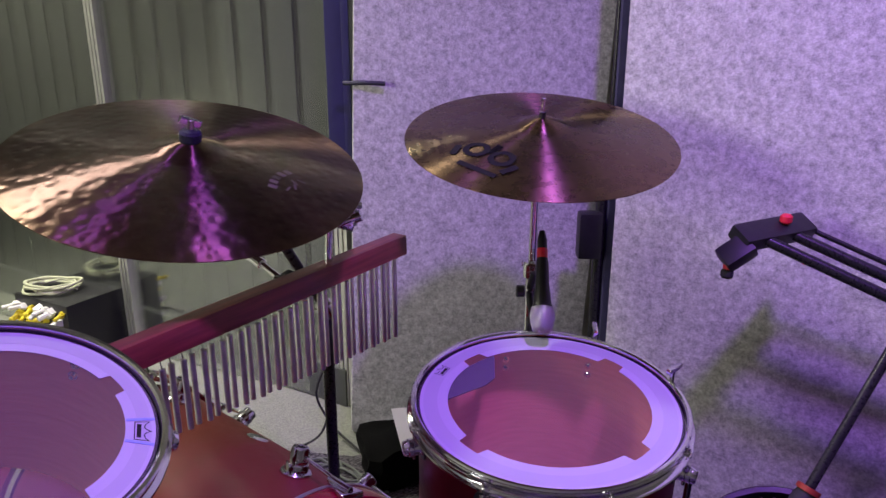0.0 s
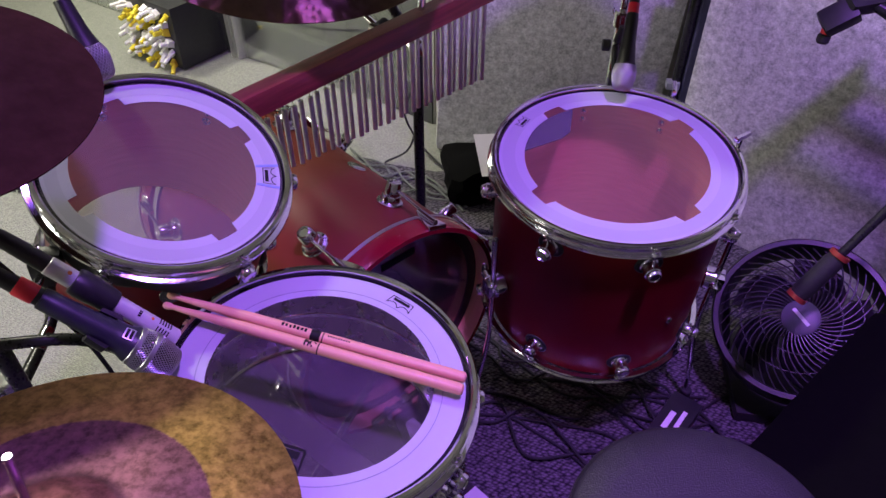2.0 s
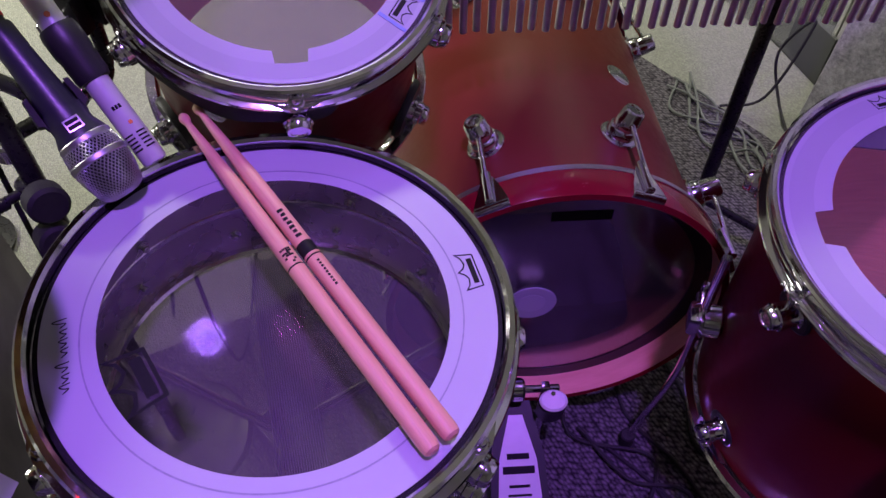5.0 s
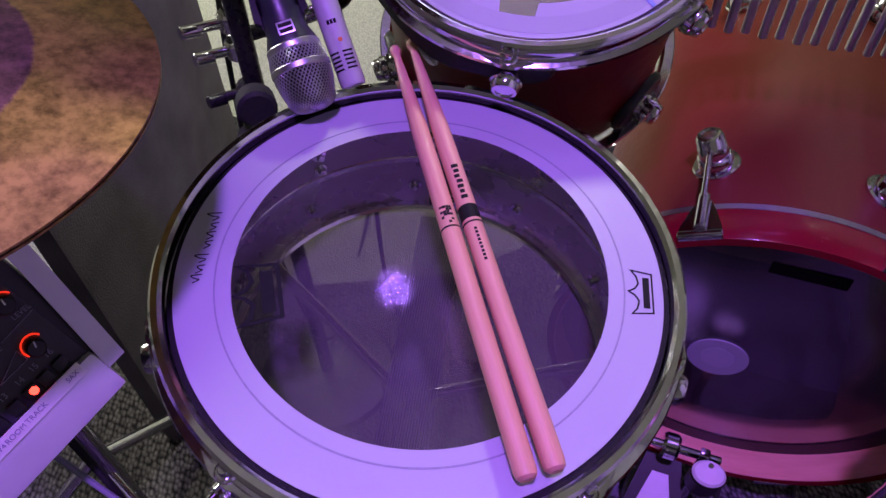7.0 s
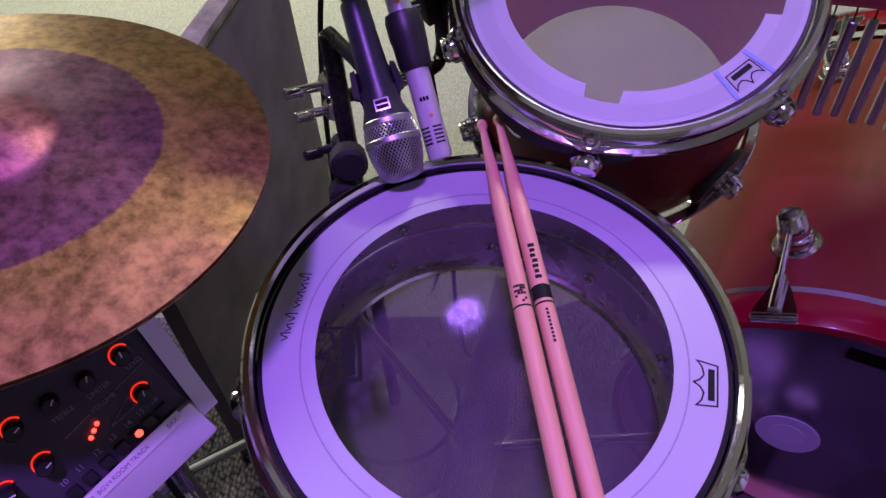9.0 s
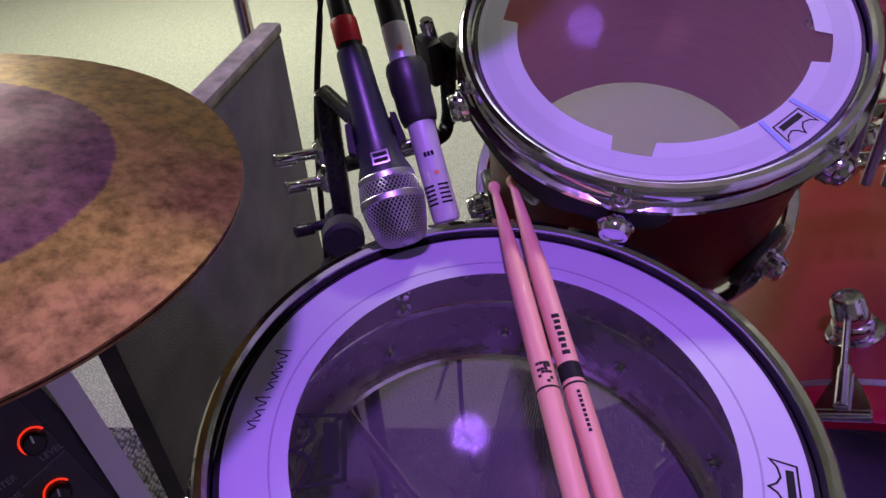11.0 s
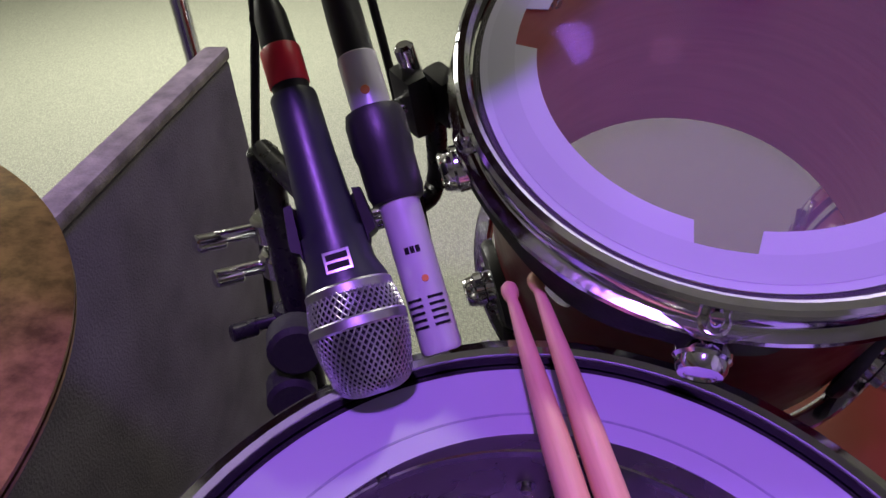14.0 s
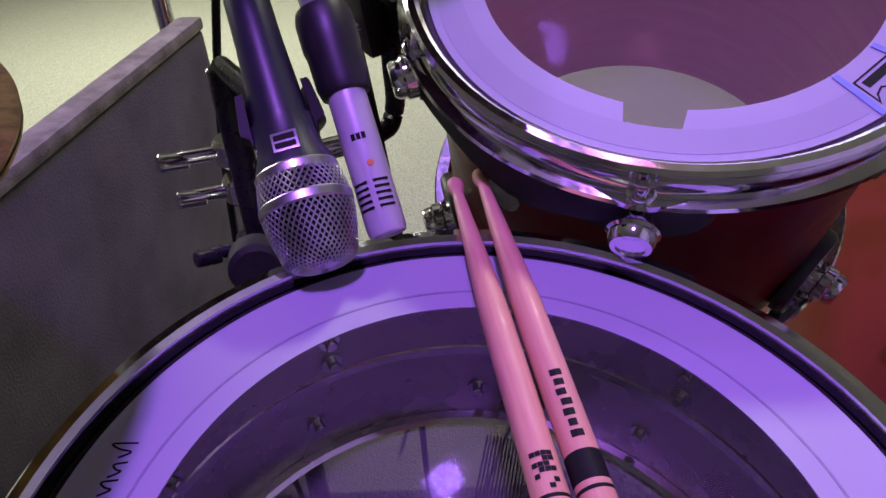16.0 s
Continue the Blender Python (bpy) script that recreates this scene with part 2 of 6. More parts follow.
def bronze_mat(name, stops, rough, hammer, hscale, aniso=0.75, mottle=0.0, groove=0.0, grain=38.0):
    """Turned bronze. stops: (radius, colour) from the centre outwards."""
    m = bpy.data.materials.new(name)
    m.use_nodes = True
    nt = m.node_tree
    b = nt.nodes["Principled BSDF"]
    b.inputs["Metallic"].default_value, b.inputs["Roughness"].default_value = 1.0, rough
    b.inputs["Anisotropic"].default_value = aniso
    b.inputs["Anisotropic Rotation"].default_value = 0.25
    ta = nt.nodes.new("ShaderNodeTangent")
    ta.direction_type, ta.axis = "RADIAL", "Z"
    nt.links.new(ta.outputs[0], b.inputs["Tangent"])
    co = node(m, "ShaderNodeTexCoord")
    sep = node(m, "ShaderNodeSeparateXYZ")
    nt.links.new(co.outputs["Object"], sep.inputs[0])
    cb = node(m, "ShaderNodeCombineXYZ")
    nt.links.new(sep.outputs["X"], cb.inputs["X"])
    nt.links.new(sep.outputs["Y"], cb.inputs["Y"])
    ln = nt.nodes.new("ShaderNodeVectorMath")
    ln.operation = "LENGTH"
    nt.links.new(cb.outputs[0], ln.inputs[0])
    no = node(m, "ShaderNodeTexNoise", Scale=grain, Detail=6.0, Roughness=0.65)
    nt.links.new(co.outputs["Object"], no.inputs["Vector"])
    wob = nt.nodes.new("ShaderNodeMath")
    wob.operation = "MULTIPLY_ADD"
    wob.inputs[1].default_value = 0.006
    nt.links.new(no.outputs["Fac"], wob.inputs[0])
    nt.links.new(ln.outputs["Value"], wob.inputs[2])
    rmax = stops[-1][0]
    dv = nt.nodes.new("ShaderNodeMath")
    dv.operation = "DIVIDE"
    dv.inputs[1].default_value = rmax
    nt.links.new(wob.outputs[0], dv.inputs[0])
    r = node(m, "ShaderNodeValToRGB")
    e = r.color_ramp.elements
    e[0].position, e[0].color = stops[0][0] / rmax, (*stops[0][1], 1)
    e[1].position, e[1].color = 1.0, (*stops[-1][1], 1)
    for p, c in stops[1:-1]:
        x = e.new(p / rmax)
        x.color = (*c, 1)
    nt.links.new(dv.outputs[0], r.inputs["Fac"])
    mx = nt.nodes.new("ShaderNodeMixRGB")
    mx.blend_type = "MULTIPLY"
    mx.inputs[0].default_value = 0.55 + 0.4 * mottle
    r2 = node(m, "ShaderNodeValToRGB")
    r2.color_ramp.elements[0].position, r2.color_ramp.elements[1].position = 0.34, 0.62
    lo = 0.62 - 0.3 * mottle
    r2.color_ramp.elements[0].color, r2.color_ramp.elements[1].color = (lo, lo, lo, 1), (1, 1, 1, 1)
    nt.links.new(no.outputs["Fac"], r2.inputs["Fac"])
    nt.links.new(r.outputs["Color"], mx.inputs[1])
    nt.links.new(r2.outputs["Color"], mx.inputs[2])
    nt.links.new(mx.outputs[0], b.inputs["Base Color"])
    vo = node(m, "ShaderNodeTexVoronoi", Scale=hscale)
    vo.feature = "SMOOTH_F1"
    nt.links.new(co.outputs["Object"], vo.inputs["Vector"])
    b1 = node(m, "ShaderNodeBump", Strength=hammer, Distance=0.004)
    nt.links.new(vo.outputs["Distance"], b1.inputs["Height"])
    wv = nt.nodes.new("ShaderNodeMath")
    wv.operation = "MULTIPLY"
    wv.inputs[1].default_value = 4200.0
    nt.links.new(ln.outputs["Value"], wv.inputs[0])
    sn = nt.nodes.new("ShaderNodeMath")
    sn.operation = "SINE"
    nt.links.new(wv.outputs[0], sn.inputs[0])
    b2 = node(m, "ShaderNodeBump", Strength=groove, Distance=0.0004)
    nt.links.new(sn.outputs[0], b2.inputs["Height"])
    nt.links.new(b1.outputs["Normal"], b2.inputs["Normal"])
    nt.links.new(b2.outputs["Normal"], b.inputs["Normal"])
    rr = node(m, "ShaderNodeMapRange")
    rr.inputs["To Min"].default_value, rr.inputs["To Max"].default_value = rough - 0.06, rough + 0.12
    nt.links.new(no.outputs["Fac"], rr.inputs["Value"])
    nt.links.new(rr.outputs["Result"], b.inputs["Roughness"])
    return m


def glow_mat(name, colour, strength):
    m = bpy.data.materials.new(name)
    m.use_nodes = True
    b = m.node_tree.nodes["Principled BSDF"]
    b.inputs["Base Color"].default_value = (*colour, 1)
    b.inputs["Emission Color"].default_value = (*colour, 1)
    b.inputs["Emission Strength"].default_value = strength
    return m


FELT = felt_mat()
MATCARPET = carpet_mat("drum_mat_weave", (0.02, 0.018, 0.022), (0.15, 0.14, 0.15), 95.0)
CARPET = carpet_mat("pale_carpet", (0.19, 0.20, 0.17), (0.32, 0.33, 0.275), 150.0)
FILM = film_mat("clear_head", (0.97, 0.94, 0.93), 0.08, 0.05, 0.04)
FILM_RT = film_mat("clear_tom_head", (0.76, 0.72, 0.72), 0.10, 0.05, 0.03)
FILM_SN = film_mat("clear_snare_head", (0.93, 0.90, 0.93), 0.010, 0.05, 0.14)
FILM_B = film_mat("clear_bottom_head", (0.72, 0.71, 0.68), 0.2, 0.3, 0.03)
FILM_S = film_mat("hazy_snare_side_head", (0.36, 0.33, 0.35), 0.14, 0.2, 0.35)
FILM_K = film_mat("kick_head_film", (0.58, 0.48, 0.48), 0.02, 0.16, 0.35)
PLEXI = film_mat("plexiglass", (0.93, 0.95, 0.93), 0.015, 0.02, 0.7)
LEDRED = glow_mat("red_led", (1.0, 0.03, 0.02), 7.0)
LEDAMBER = glow_mat("amber_ring", (1.0, 0.035, 0.012), 0.9)
MAHOGANY = wood_mat("chime_bar_wood", (0.27, 0.055, 0.045), (0.13, 0.022, 0.02), 0.38, (30, 30, 2), 3, 0.2)
HICKORY = wood_mat("stick_hickory", (0.70, 0.37, 0.25), (0.58, 0.28, 0.18), 0.5, (40, 40, 2), 6, 0.1)
INNERWOOD = wood_mat("shell_inside", (0.88, 0.34, 0.22), (0.78, 0.28, 0.18), 0.45, (1, 1, 12), 16, 0.1)


# ---------- mesh helpers ----------
def mesh(name, bm, material, smooth=True):
    bmesh.ops.recalc_face_normals(bm, faces=bm.faces)
    me = bpy.data.meshes.new(name)
    bm.to_mesh(me)
    bm.free()
    for m in material if isinstance(material, (list, tuple)) else (material,):
        me.materials.append(m)
    if smooth:
        me.shade_smooth()
        me.set_sharp_from_angle(angle=radians(38))
    return me


def part(name, bm, material, parent, label="", m=None, smooth=True):
    ob = new(name, mesh(name, bm, material, smooth) if isinstance(bm, bmesh.types.BMesh) else bm)
    ob.parent = parent
    if m is not None:
        ob.matrix_basis = m
    if label:
        ob["label"] = label
    return ob


def thing(name, m, label, category, group="", kind=""):
    ob = new(name)
    ob.empty_display_size = 0.05
    ob.matrix_basis = m
    return tagged(ob, label, category, group, kind)


def solo(name, bm, material, label, category, m=None, group="", kind="", smooth=True):
    ob = new(name, mesh(name, bm, material, smooth))
    if m is not None:
        ob.matrix_basis = m
    return tagged(ob, label, category, group, kind)


def lathe(profile, n=64, closed=True, bm=None, m=None):
    """Turns (r, z) pairs about z; closed joins the last pair to the first."""
    bm = bm or bmesh.new()
    rings = []
    for r, z in profile:
        if r < 1e-6:
            rings.append([bm.verts.new((0, 0, z))])
        else:
            rings.append([bm.verts.new((r * math.cos(2 * math.pi * i / n), r * math.sin(2 * math.pi * i / n), z)) for i in range(n)])
    pairs = list(zip(rings, rings[1:])) + ([(rings[-1], rings[0])] if closed else [])
    for a, b in pairs:
        for i in range(n):
            j = (i + 1) % n
            if len(a) == 1 and len(b) == 1:
                continue
            if len(a) == 1:
                bm.faces.new((a[0], b[i], b[j]))
            elif len(b) == 1:
                bm.faces.new((a[i], a[j], b[0]))
            else:
                bm.faces.new((a[i], a[j], b[j], b[i]))
    if m is not None:
        vs = [v for ring in rings for v in ring]
        bmesh.ops.transform(bm, matrix=m, verts=vs)
    return bm


def axis_m(p, q):
    """A pose at p whose z points at q."""
    p, q = Vector(p), Vector(q)
    return Matrix.Translation(p) @ (q - p).to_track_quat("Z", "Y").to_matrix().to_4x4()


def rod(p, q, r, n=16, bm=None, r2=None, bev=None):
    L = (Vector(q) - Vector(p)).length
    r2 = r if r2 is None else r2
    b = min(r, r2, L) * 0.18 if bev is None else bev
    return lathe([(0, 0), (r - b, 0), (r, b), (r2, L - b), (r2 - b, L), (0, L)], n, False, bm, axis_m(p, q))


def box(sx, sy, sz, bm=None, m=None, bev=0.0):
    bm = bm or bmesh.new()
    g = bmesh.ops.create_cube(bm, size=1, matrix=Matrix.Diagonal((sx, sy, sz, 1)))
    if bev:
        es = {e for v in g["verts"] for e in v.link_edges}
        r = bmesh.ops.bevel(bm, geom=list(es), offset=bev, segments=2, affect="EDGES", profile=0.7)
        vs = list({v for f in r["faces"] for v in f.verts} | {v for v in g["verts"] if v.is_valid})
    else:
        vs = g["verts"]
    if m is not None:
        bmesh.ops.transform(bm, matrix=m, verts=vs)
    return bm


def spline(pts, k=8):
    pts = [Vector(p) for p in pts]
    P = [pts[0] * 2 - pts[1], *pts, pts[-1] * 2 - pts[-2]]
    out = []
    for i in range(1, len(P) - 2):
        a, b, c, d = P[i - 1:i + 3]
        for s in range(k):
            t = s / k
            out.append(0.5 * ((2 * b) + (c - a) * t + (2 * a - 5 * b + 4 * c - d) * t * t + (3 * b - a - 3 * c + d) * t ** 3))
    return out + [pts[-1]]


def hose(pts, r, n=8, k=8, bm=None):
    bm = bm or bmesh.new()
    ps = spline(pts, k) if len(pts) > 2 else [Vector(p) for p in pts]
    prev, up = None, Vector((0.13, 0.21, 0.97))
    for i, p in enumerate(ps):
        t = (ps[min(i + 1, len(ps) - 1)] - ps[max(i - 1, 0)]).normalized()
        x = up.cross(t)
        x = x.normalized() if x.length > 1e-4 else Vector((1, 0, 0))
        y = t.cross(x)
        ring = [bm.verts.new(p + r * (math.cos(2 * math.pi * j / n) * x + math.sin(2 * math.pi * j / n) * y)) for j in range(n)]
        if prev:
            for j in range(n):
                bm.faces.new((prev[j], prev[(j + 1) % n], ring[(j + 1) % n], ring[j]))
        else:
            bm.faces.new(ring[::-1])
        prev = ring
    bm.faces.new(prev)
    return bm


def poly(outline, z0, z1, bm=None, m=None):
    """A flat plate with the given outline (x, y), from z0 to z1."""
    bm = bm or bmesh.new()
    lo = [bm.verts.new((x, y, z0)) for x, y in outline]
    hi = [bm.verts.new((x, y, z1)) for x, y in outline]
    bm.faces.new(lo[::-1])
    bm.faces.new(hi)
    for i in range(len(lo)):
        j = (i + 1) % len(lo)
        bm.faces.new((lo[i], lo[j], hi[j], hi[i]))
    if m is not None:
        bmesh.ops.transform(bm, matrix=m, verts=lo + hi)
    return bm


def turn(a):
    return Matrix.Rotation(radians(a), 4, "Z")


def head_frame(c, n):
    """Pose with z along n and x square to world y."""
    n = Vector(n).normalized()
    x = Vector((0, 1, 0)).cross(n).normalized()
    y = n.cross(x)
    m = Matrix((x, y, n)).transposed().to_4x4()
    return Matrix.Translation(c) @ m


def letters(text, size, material, parent, m, name="lettering"):
    cu = bpy.data.curves.new(name, "FONT")
    cu.body, cu.size, cu.align_x, cu.align_y, cu.extrude = text, size, "CENTER", "CENTER", 0.0002
    tmp = bpy.data.objects.new(name, cu)
    me = bpy.data.meshes.new_from_object(tmp)
    bpy.data.objects.remove(tmp)
    me.materials.clear()
    me.materials.append(material)
    ob = new(name, me)
    ob.parent, ob.matrix_basis = parent, m
    return ob


def crown_print(w, h, z, m, parent, label, t=0.0012):
    """A plain crown badge: one bent outline, and a bar for its word."""
    pts = [(-w / 2, -h / 2), (w / 2, -h / 2), (w * 0.56, h / 2), (w * 0.40, h * 0.24), (w * 0.22, h * 0.16), (w * 0.10, h * 0.30), (0, h * 0.62),
           (-w * 0.10, h * 0.30), (-w * 0.22, h * 0.16), (-w * 0.40, h * 0.24), (-w * 0.56, h / 2)]
    bm = bmesh.new()
    n = len(pts)
    rows = []
    for i, p in enumerate(pts):
        a, b, c = (Vector(pts[(i + k) % n]) for k in (-1, 0, 1))
        d0, d1 = (b - a).normalized(), (c - b).normalized()
        n0, n1 = Vector((-d0.y, d0.x)), Vector((-d1.y, d1.x))
        q = (n0 + n1).normalized() * min(t / max((n0 + n1).normalized().dot(n0), 0.35), 2.2 * t)
        rows.append([bm.verts.new((v.x, v.y, zz)) for v, zz in ((b, z), (b + q, z), (b + q, z + 0.0002), (b, z + 0.0002))])
    for i in range(n):
        a, b = rows[i], rows[(i + 1) % n]
        for k in range(4):
            bm.faces.new((a[k], b[k], b[(k + 1) % 4], a[(k + 1) % 4]))
    bmesh.ops.transform(bm, matrix=m, verts=bm.verts)
    part("printed_mark", bm, INK, parent, label, smooth=False)
    part("printed_bar", poly([(-w * 0.38, -h * 0.34), (w * 0.38, -h * 0.34), (w * 0.38, -h * 0.06), (-w * 0.38, -h * 0.06)], z, z + 0.0002, None, m), INK, parent, "black bar of print", smooth=False)


# ---------- the room ----------
bm = bmesh.new()
box(9, 9, 0.2, bm, pose(-0.6, 1.4, -0.101))
solo("floor", bm, CARPET, "pale grey-green carpeted floor of the room", "floor", kind="structure")

# dark woven mat under the kit
bm = poly([(-0.62, 1.38), (-0.46, 0.2), (-0.75, -0.9), (0.2, -2.0), (1.9, -1.2), (1.6, 1.1), (0.55, 1.55), (-0.05, 1.30)], 0.0, 0.005)
solo("drum_mat", bm, MATCARPET, "dark woven mat under the drum kit", "mat")


def wall(name, p, q, h, thick=0.1, material=WALLP):
    p, q = Vector((*p, 0)), Vector((*q, 0))
    d = q - p
    bm = box(d.length, thick, h, m=Matrix.Translation((p + q) / 2 + Vector((0, 0, h / 2))) @ turn(math.degrees(math.atan2(d.y, d.x))))
    return solo(name, bm, material, "plain painted room wall", "wall", kind="structure")


wall("wall_east", (3.4, -2.6), (3.4, 4.6), 3.0)
wall("wall_south", (-4.6, -2.6), (3.4, -2.6), 3.0)
wall("wall_west", (-4.6, -2.6), (-4.6, 5.2), 3.0)
solo("ceiling", box(9, 9, 0.1, m=pose(-0.6, 1.4, 3.06)), CEIL, "pale ceiling above the room", "ceiling", kind="structure")

# dark boarded wall behind the screen
W0, W1 = Vector((-4.6, 4.30, 0)), Vector((-0.871, 2.06, 0))
W1 = W0 + (W1 - W0).normalized() * 5.40
wd = (W1 - W0).normalized()
wang = math.degrees(math.atan2(wd.y, wd.x))
board_wall = solo("wall_north", box(5.4, 0.06, 3.0, m=Matrix.Translation((W0 + W1) / 2 + Vector((0, 0, 1.5))) @ turn(wang) @ pose(0, 0.06, 0)),
                  GROOVE, "dark grey boarded wall with narrow black gaps", "wall", kind="structure")
plank = mesh("plank", box(0.100, 0.022, 2.9, bev=0.003), GREYBOARD)
for i in range(42):
    p = W0 + wd * (0.15 + 0.125 * i) + Vector((0, 0, 1.53))
    ob = part("plank", plank, None, board_wall, m=Matrix.Translation(p) @ turn(wang) @ pose(0, 0.0345, 0))
solo("baseboard", box(5.2, 0.03, 0.13, m=Matrix.Translation(W0 + wd * 2.65 + Vector((0, 0, 0.065))) @ turn(wang), bev=0.004), BASEB,
     "dark grey painted baseboard of the boarded wall", "baseboard", kind="structure")


def gobo(name, p, q, h, thick, label, lift=0.0):
    """A felt-covered acoustic panel standing from p to q, with soft rounded edges."""
    p, q = Vector((*p, 0)), Vector((*q, 0))
    d = q - p
    th = thing(name, Matrix.Translation((p + q) / 2 + Vector((0, 0, lift + (h - lift) / 2))) @ turn(math.degrees(math.atan2(d.y, d.x))), label, "room divider", "felt dividers round the kit")
    part("felt_panel", box(d.length, thick, h - lift, bev=0.018), FELT, th)
    for s in (-1, 1):
        part("foot", box(0.05, thick * 0.9, 0.012, m=pose(s * d.length * 0.4, 0, -(h - lift) / 2 - 0.004), bev=0.003), BLACK, th, "flat black foot")
    return th


wall("wall_back", (0.0, 1.66), (3.4, 1.72), 3.0)
gd1 = gobo("felt_divider", (-0.055, 1.46), (0.62, 1.50), 2.2, 0.07, "tall grey felt room divider with rounded edges")
gd1.matrix_basis = Matrix.Rotation(radians(2.3), 4, "Y") @ gd1.matrix_basis @ Matrix.Translation((-0.02, 0, 0))
gobo("felt_divider", (0.635, 1.235), (1.65, 0.525), 2.2, 0.07, "tall grey felt room divider lit purple")


# ---------- drums ----------
LUGS = {}


def lug_meshes(big):
    """Turret lug: flared base, neck and knob, standing out along x."""
    if big not in LUGS:
        if big:
            prof = [(0, 0), (0.0245, 0), (0.025, 0.0035), (0.0235, 0.0055), (0.0188, 0.0065), (0.0180, 0.016), (0.0168, 0.0175), (0.0155, 0.018), (0.0155, 0.030),
                    (0.0146, 0.0315), (0.0143, 0.040), (0.0122, 0.043), (0.0092, 0.0435), (0.0082, 0.042), (0, 0.042)]
        else:
            prof = [(0, 0), (0.0175, 0), (0.0178, 0.0025), (0.0152, 0.0045), (0.0140, 0.007), (0.0138, 0.016), (0.0152, 0.0172), (0.0152, 0.0235), (0.0136, 0.025),
                    (0.0133, 0.029), (0.0115, 0.032), (0.0085, 0.0325), (0.0080, 0.0312), (0, 0.031)]
        bm = lathe(prof if big else [(r * 0.9, z * 0.95) for r, z in prof], 28, False)
        bmesh.ops.transform(bm, matrix=Matrix.Rotation(radians(90), 4, "Y"), verts=bm.verts)
        LUGS[big] = mesh("lug", bm, CHROME)
    return LUGS[big]


gb = lathe([(0, 0), (0.0265, 0), (0.0265, 0.0012), (0.024, 0.0022), (0, 0.0022)], 28, False)
bmesh.ops.transform(gb, matrix=Matrix.Rotation(radians(90), 4, "Y") @ Matrix.Diagonal((0.95, 1.45, 4.0, 1)), verts=gb.verts)
GASKET = mesh("gasket", gb, BLACK)


def rod_mesh(length):
    bm = rod((0, 0, 0), (0, 0, -length), 0.0024, 10)
    lathe([(0, 0.008), (0.003, 0.008), (0.0036, 0.007), (0.0036, 0.0025), (0.0062, 0.002), (0.0062, 0.0), (0, 0)], 12, False, bm)
    return mesh("tension_rod", bm, CHROME)


def ring_mesh(rin, rout, notches, z0, z1, depth=0.018, half=6.5, n=180):
    bm = bmesh.new()
    rows = []
    for i in range(n):
        a = 360 * i / n
        cut = any(abs((a - b + 180) % 360 - 180) < half for b in notches)
        ri = rin + depth if cut else rin
        c, s = math.cos(radians(a)), math.sin(radians(a))
        rows.append([bm.verts.new((r * c, r * s, z)) for r, z in ((ri, z0), (rout, z0), (rout, z1), (ri, z1))])
    for i in range(n):
        a, b = rows[i], rows[(i + 1) % n]
        for k in range(4):
            bm.faces.new((a[k], b[k], b[(k + 1) % 4], a[(k + 1) % 4]))
    return bm


def hoop_profile(rv, up=1):
    """Flanged counter-hoop round a head of visible radius rv."""
    p = [(rv + 0.001, -0.004), (rv + 0.002, 0.007), (rv + 0.0045, 0.0095), (rv + 0.0085, 0.0098), (rv + 0.0105, 0.008), (rv + 0.0085, 0.0055), (rv + 0.0070, 0.003),
         (rv + 0.0068, -0.006), (rv + 0.009, -0.009), (rv + 0.0155, -0.0105), (rv + 0.0165, -0.0125), (rv + 0.0150, -0.0142), (rv + 0.006, -0.013), (rv + 0.0035, -0.010)]
    return [(r, z * up) for r, z in p]


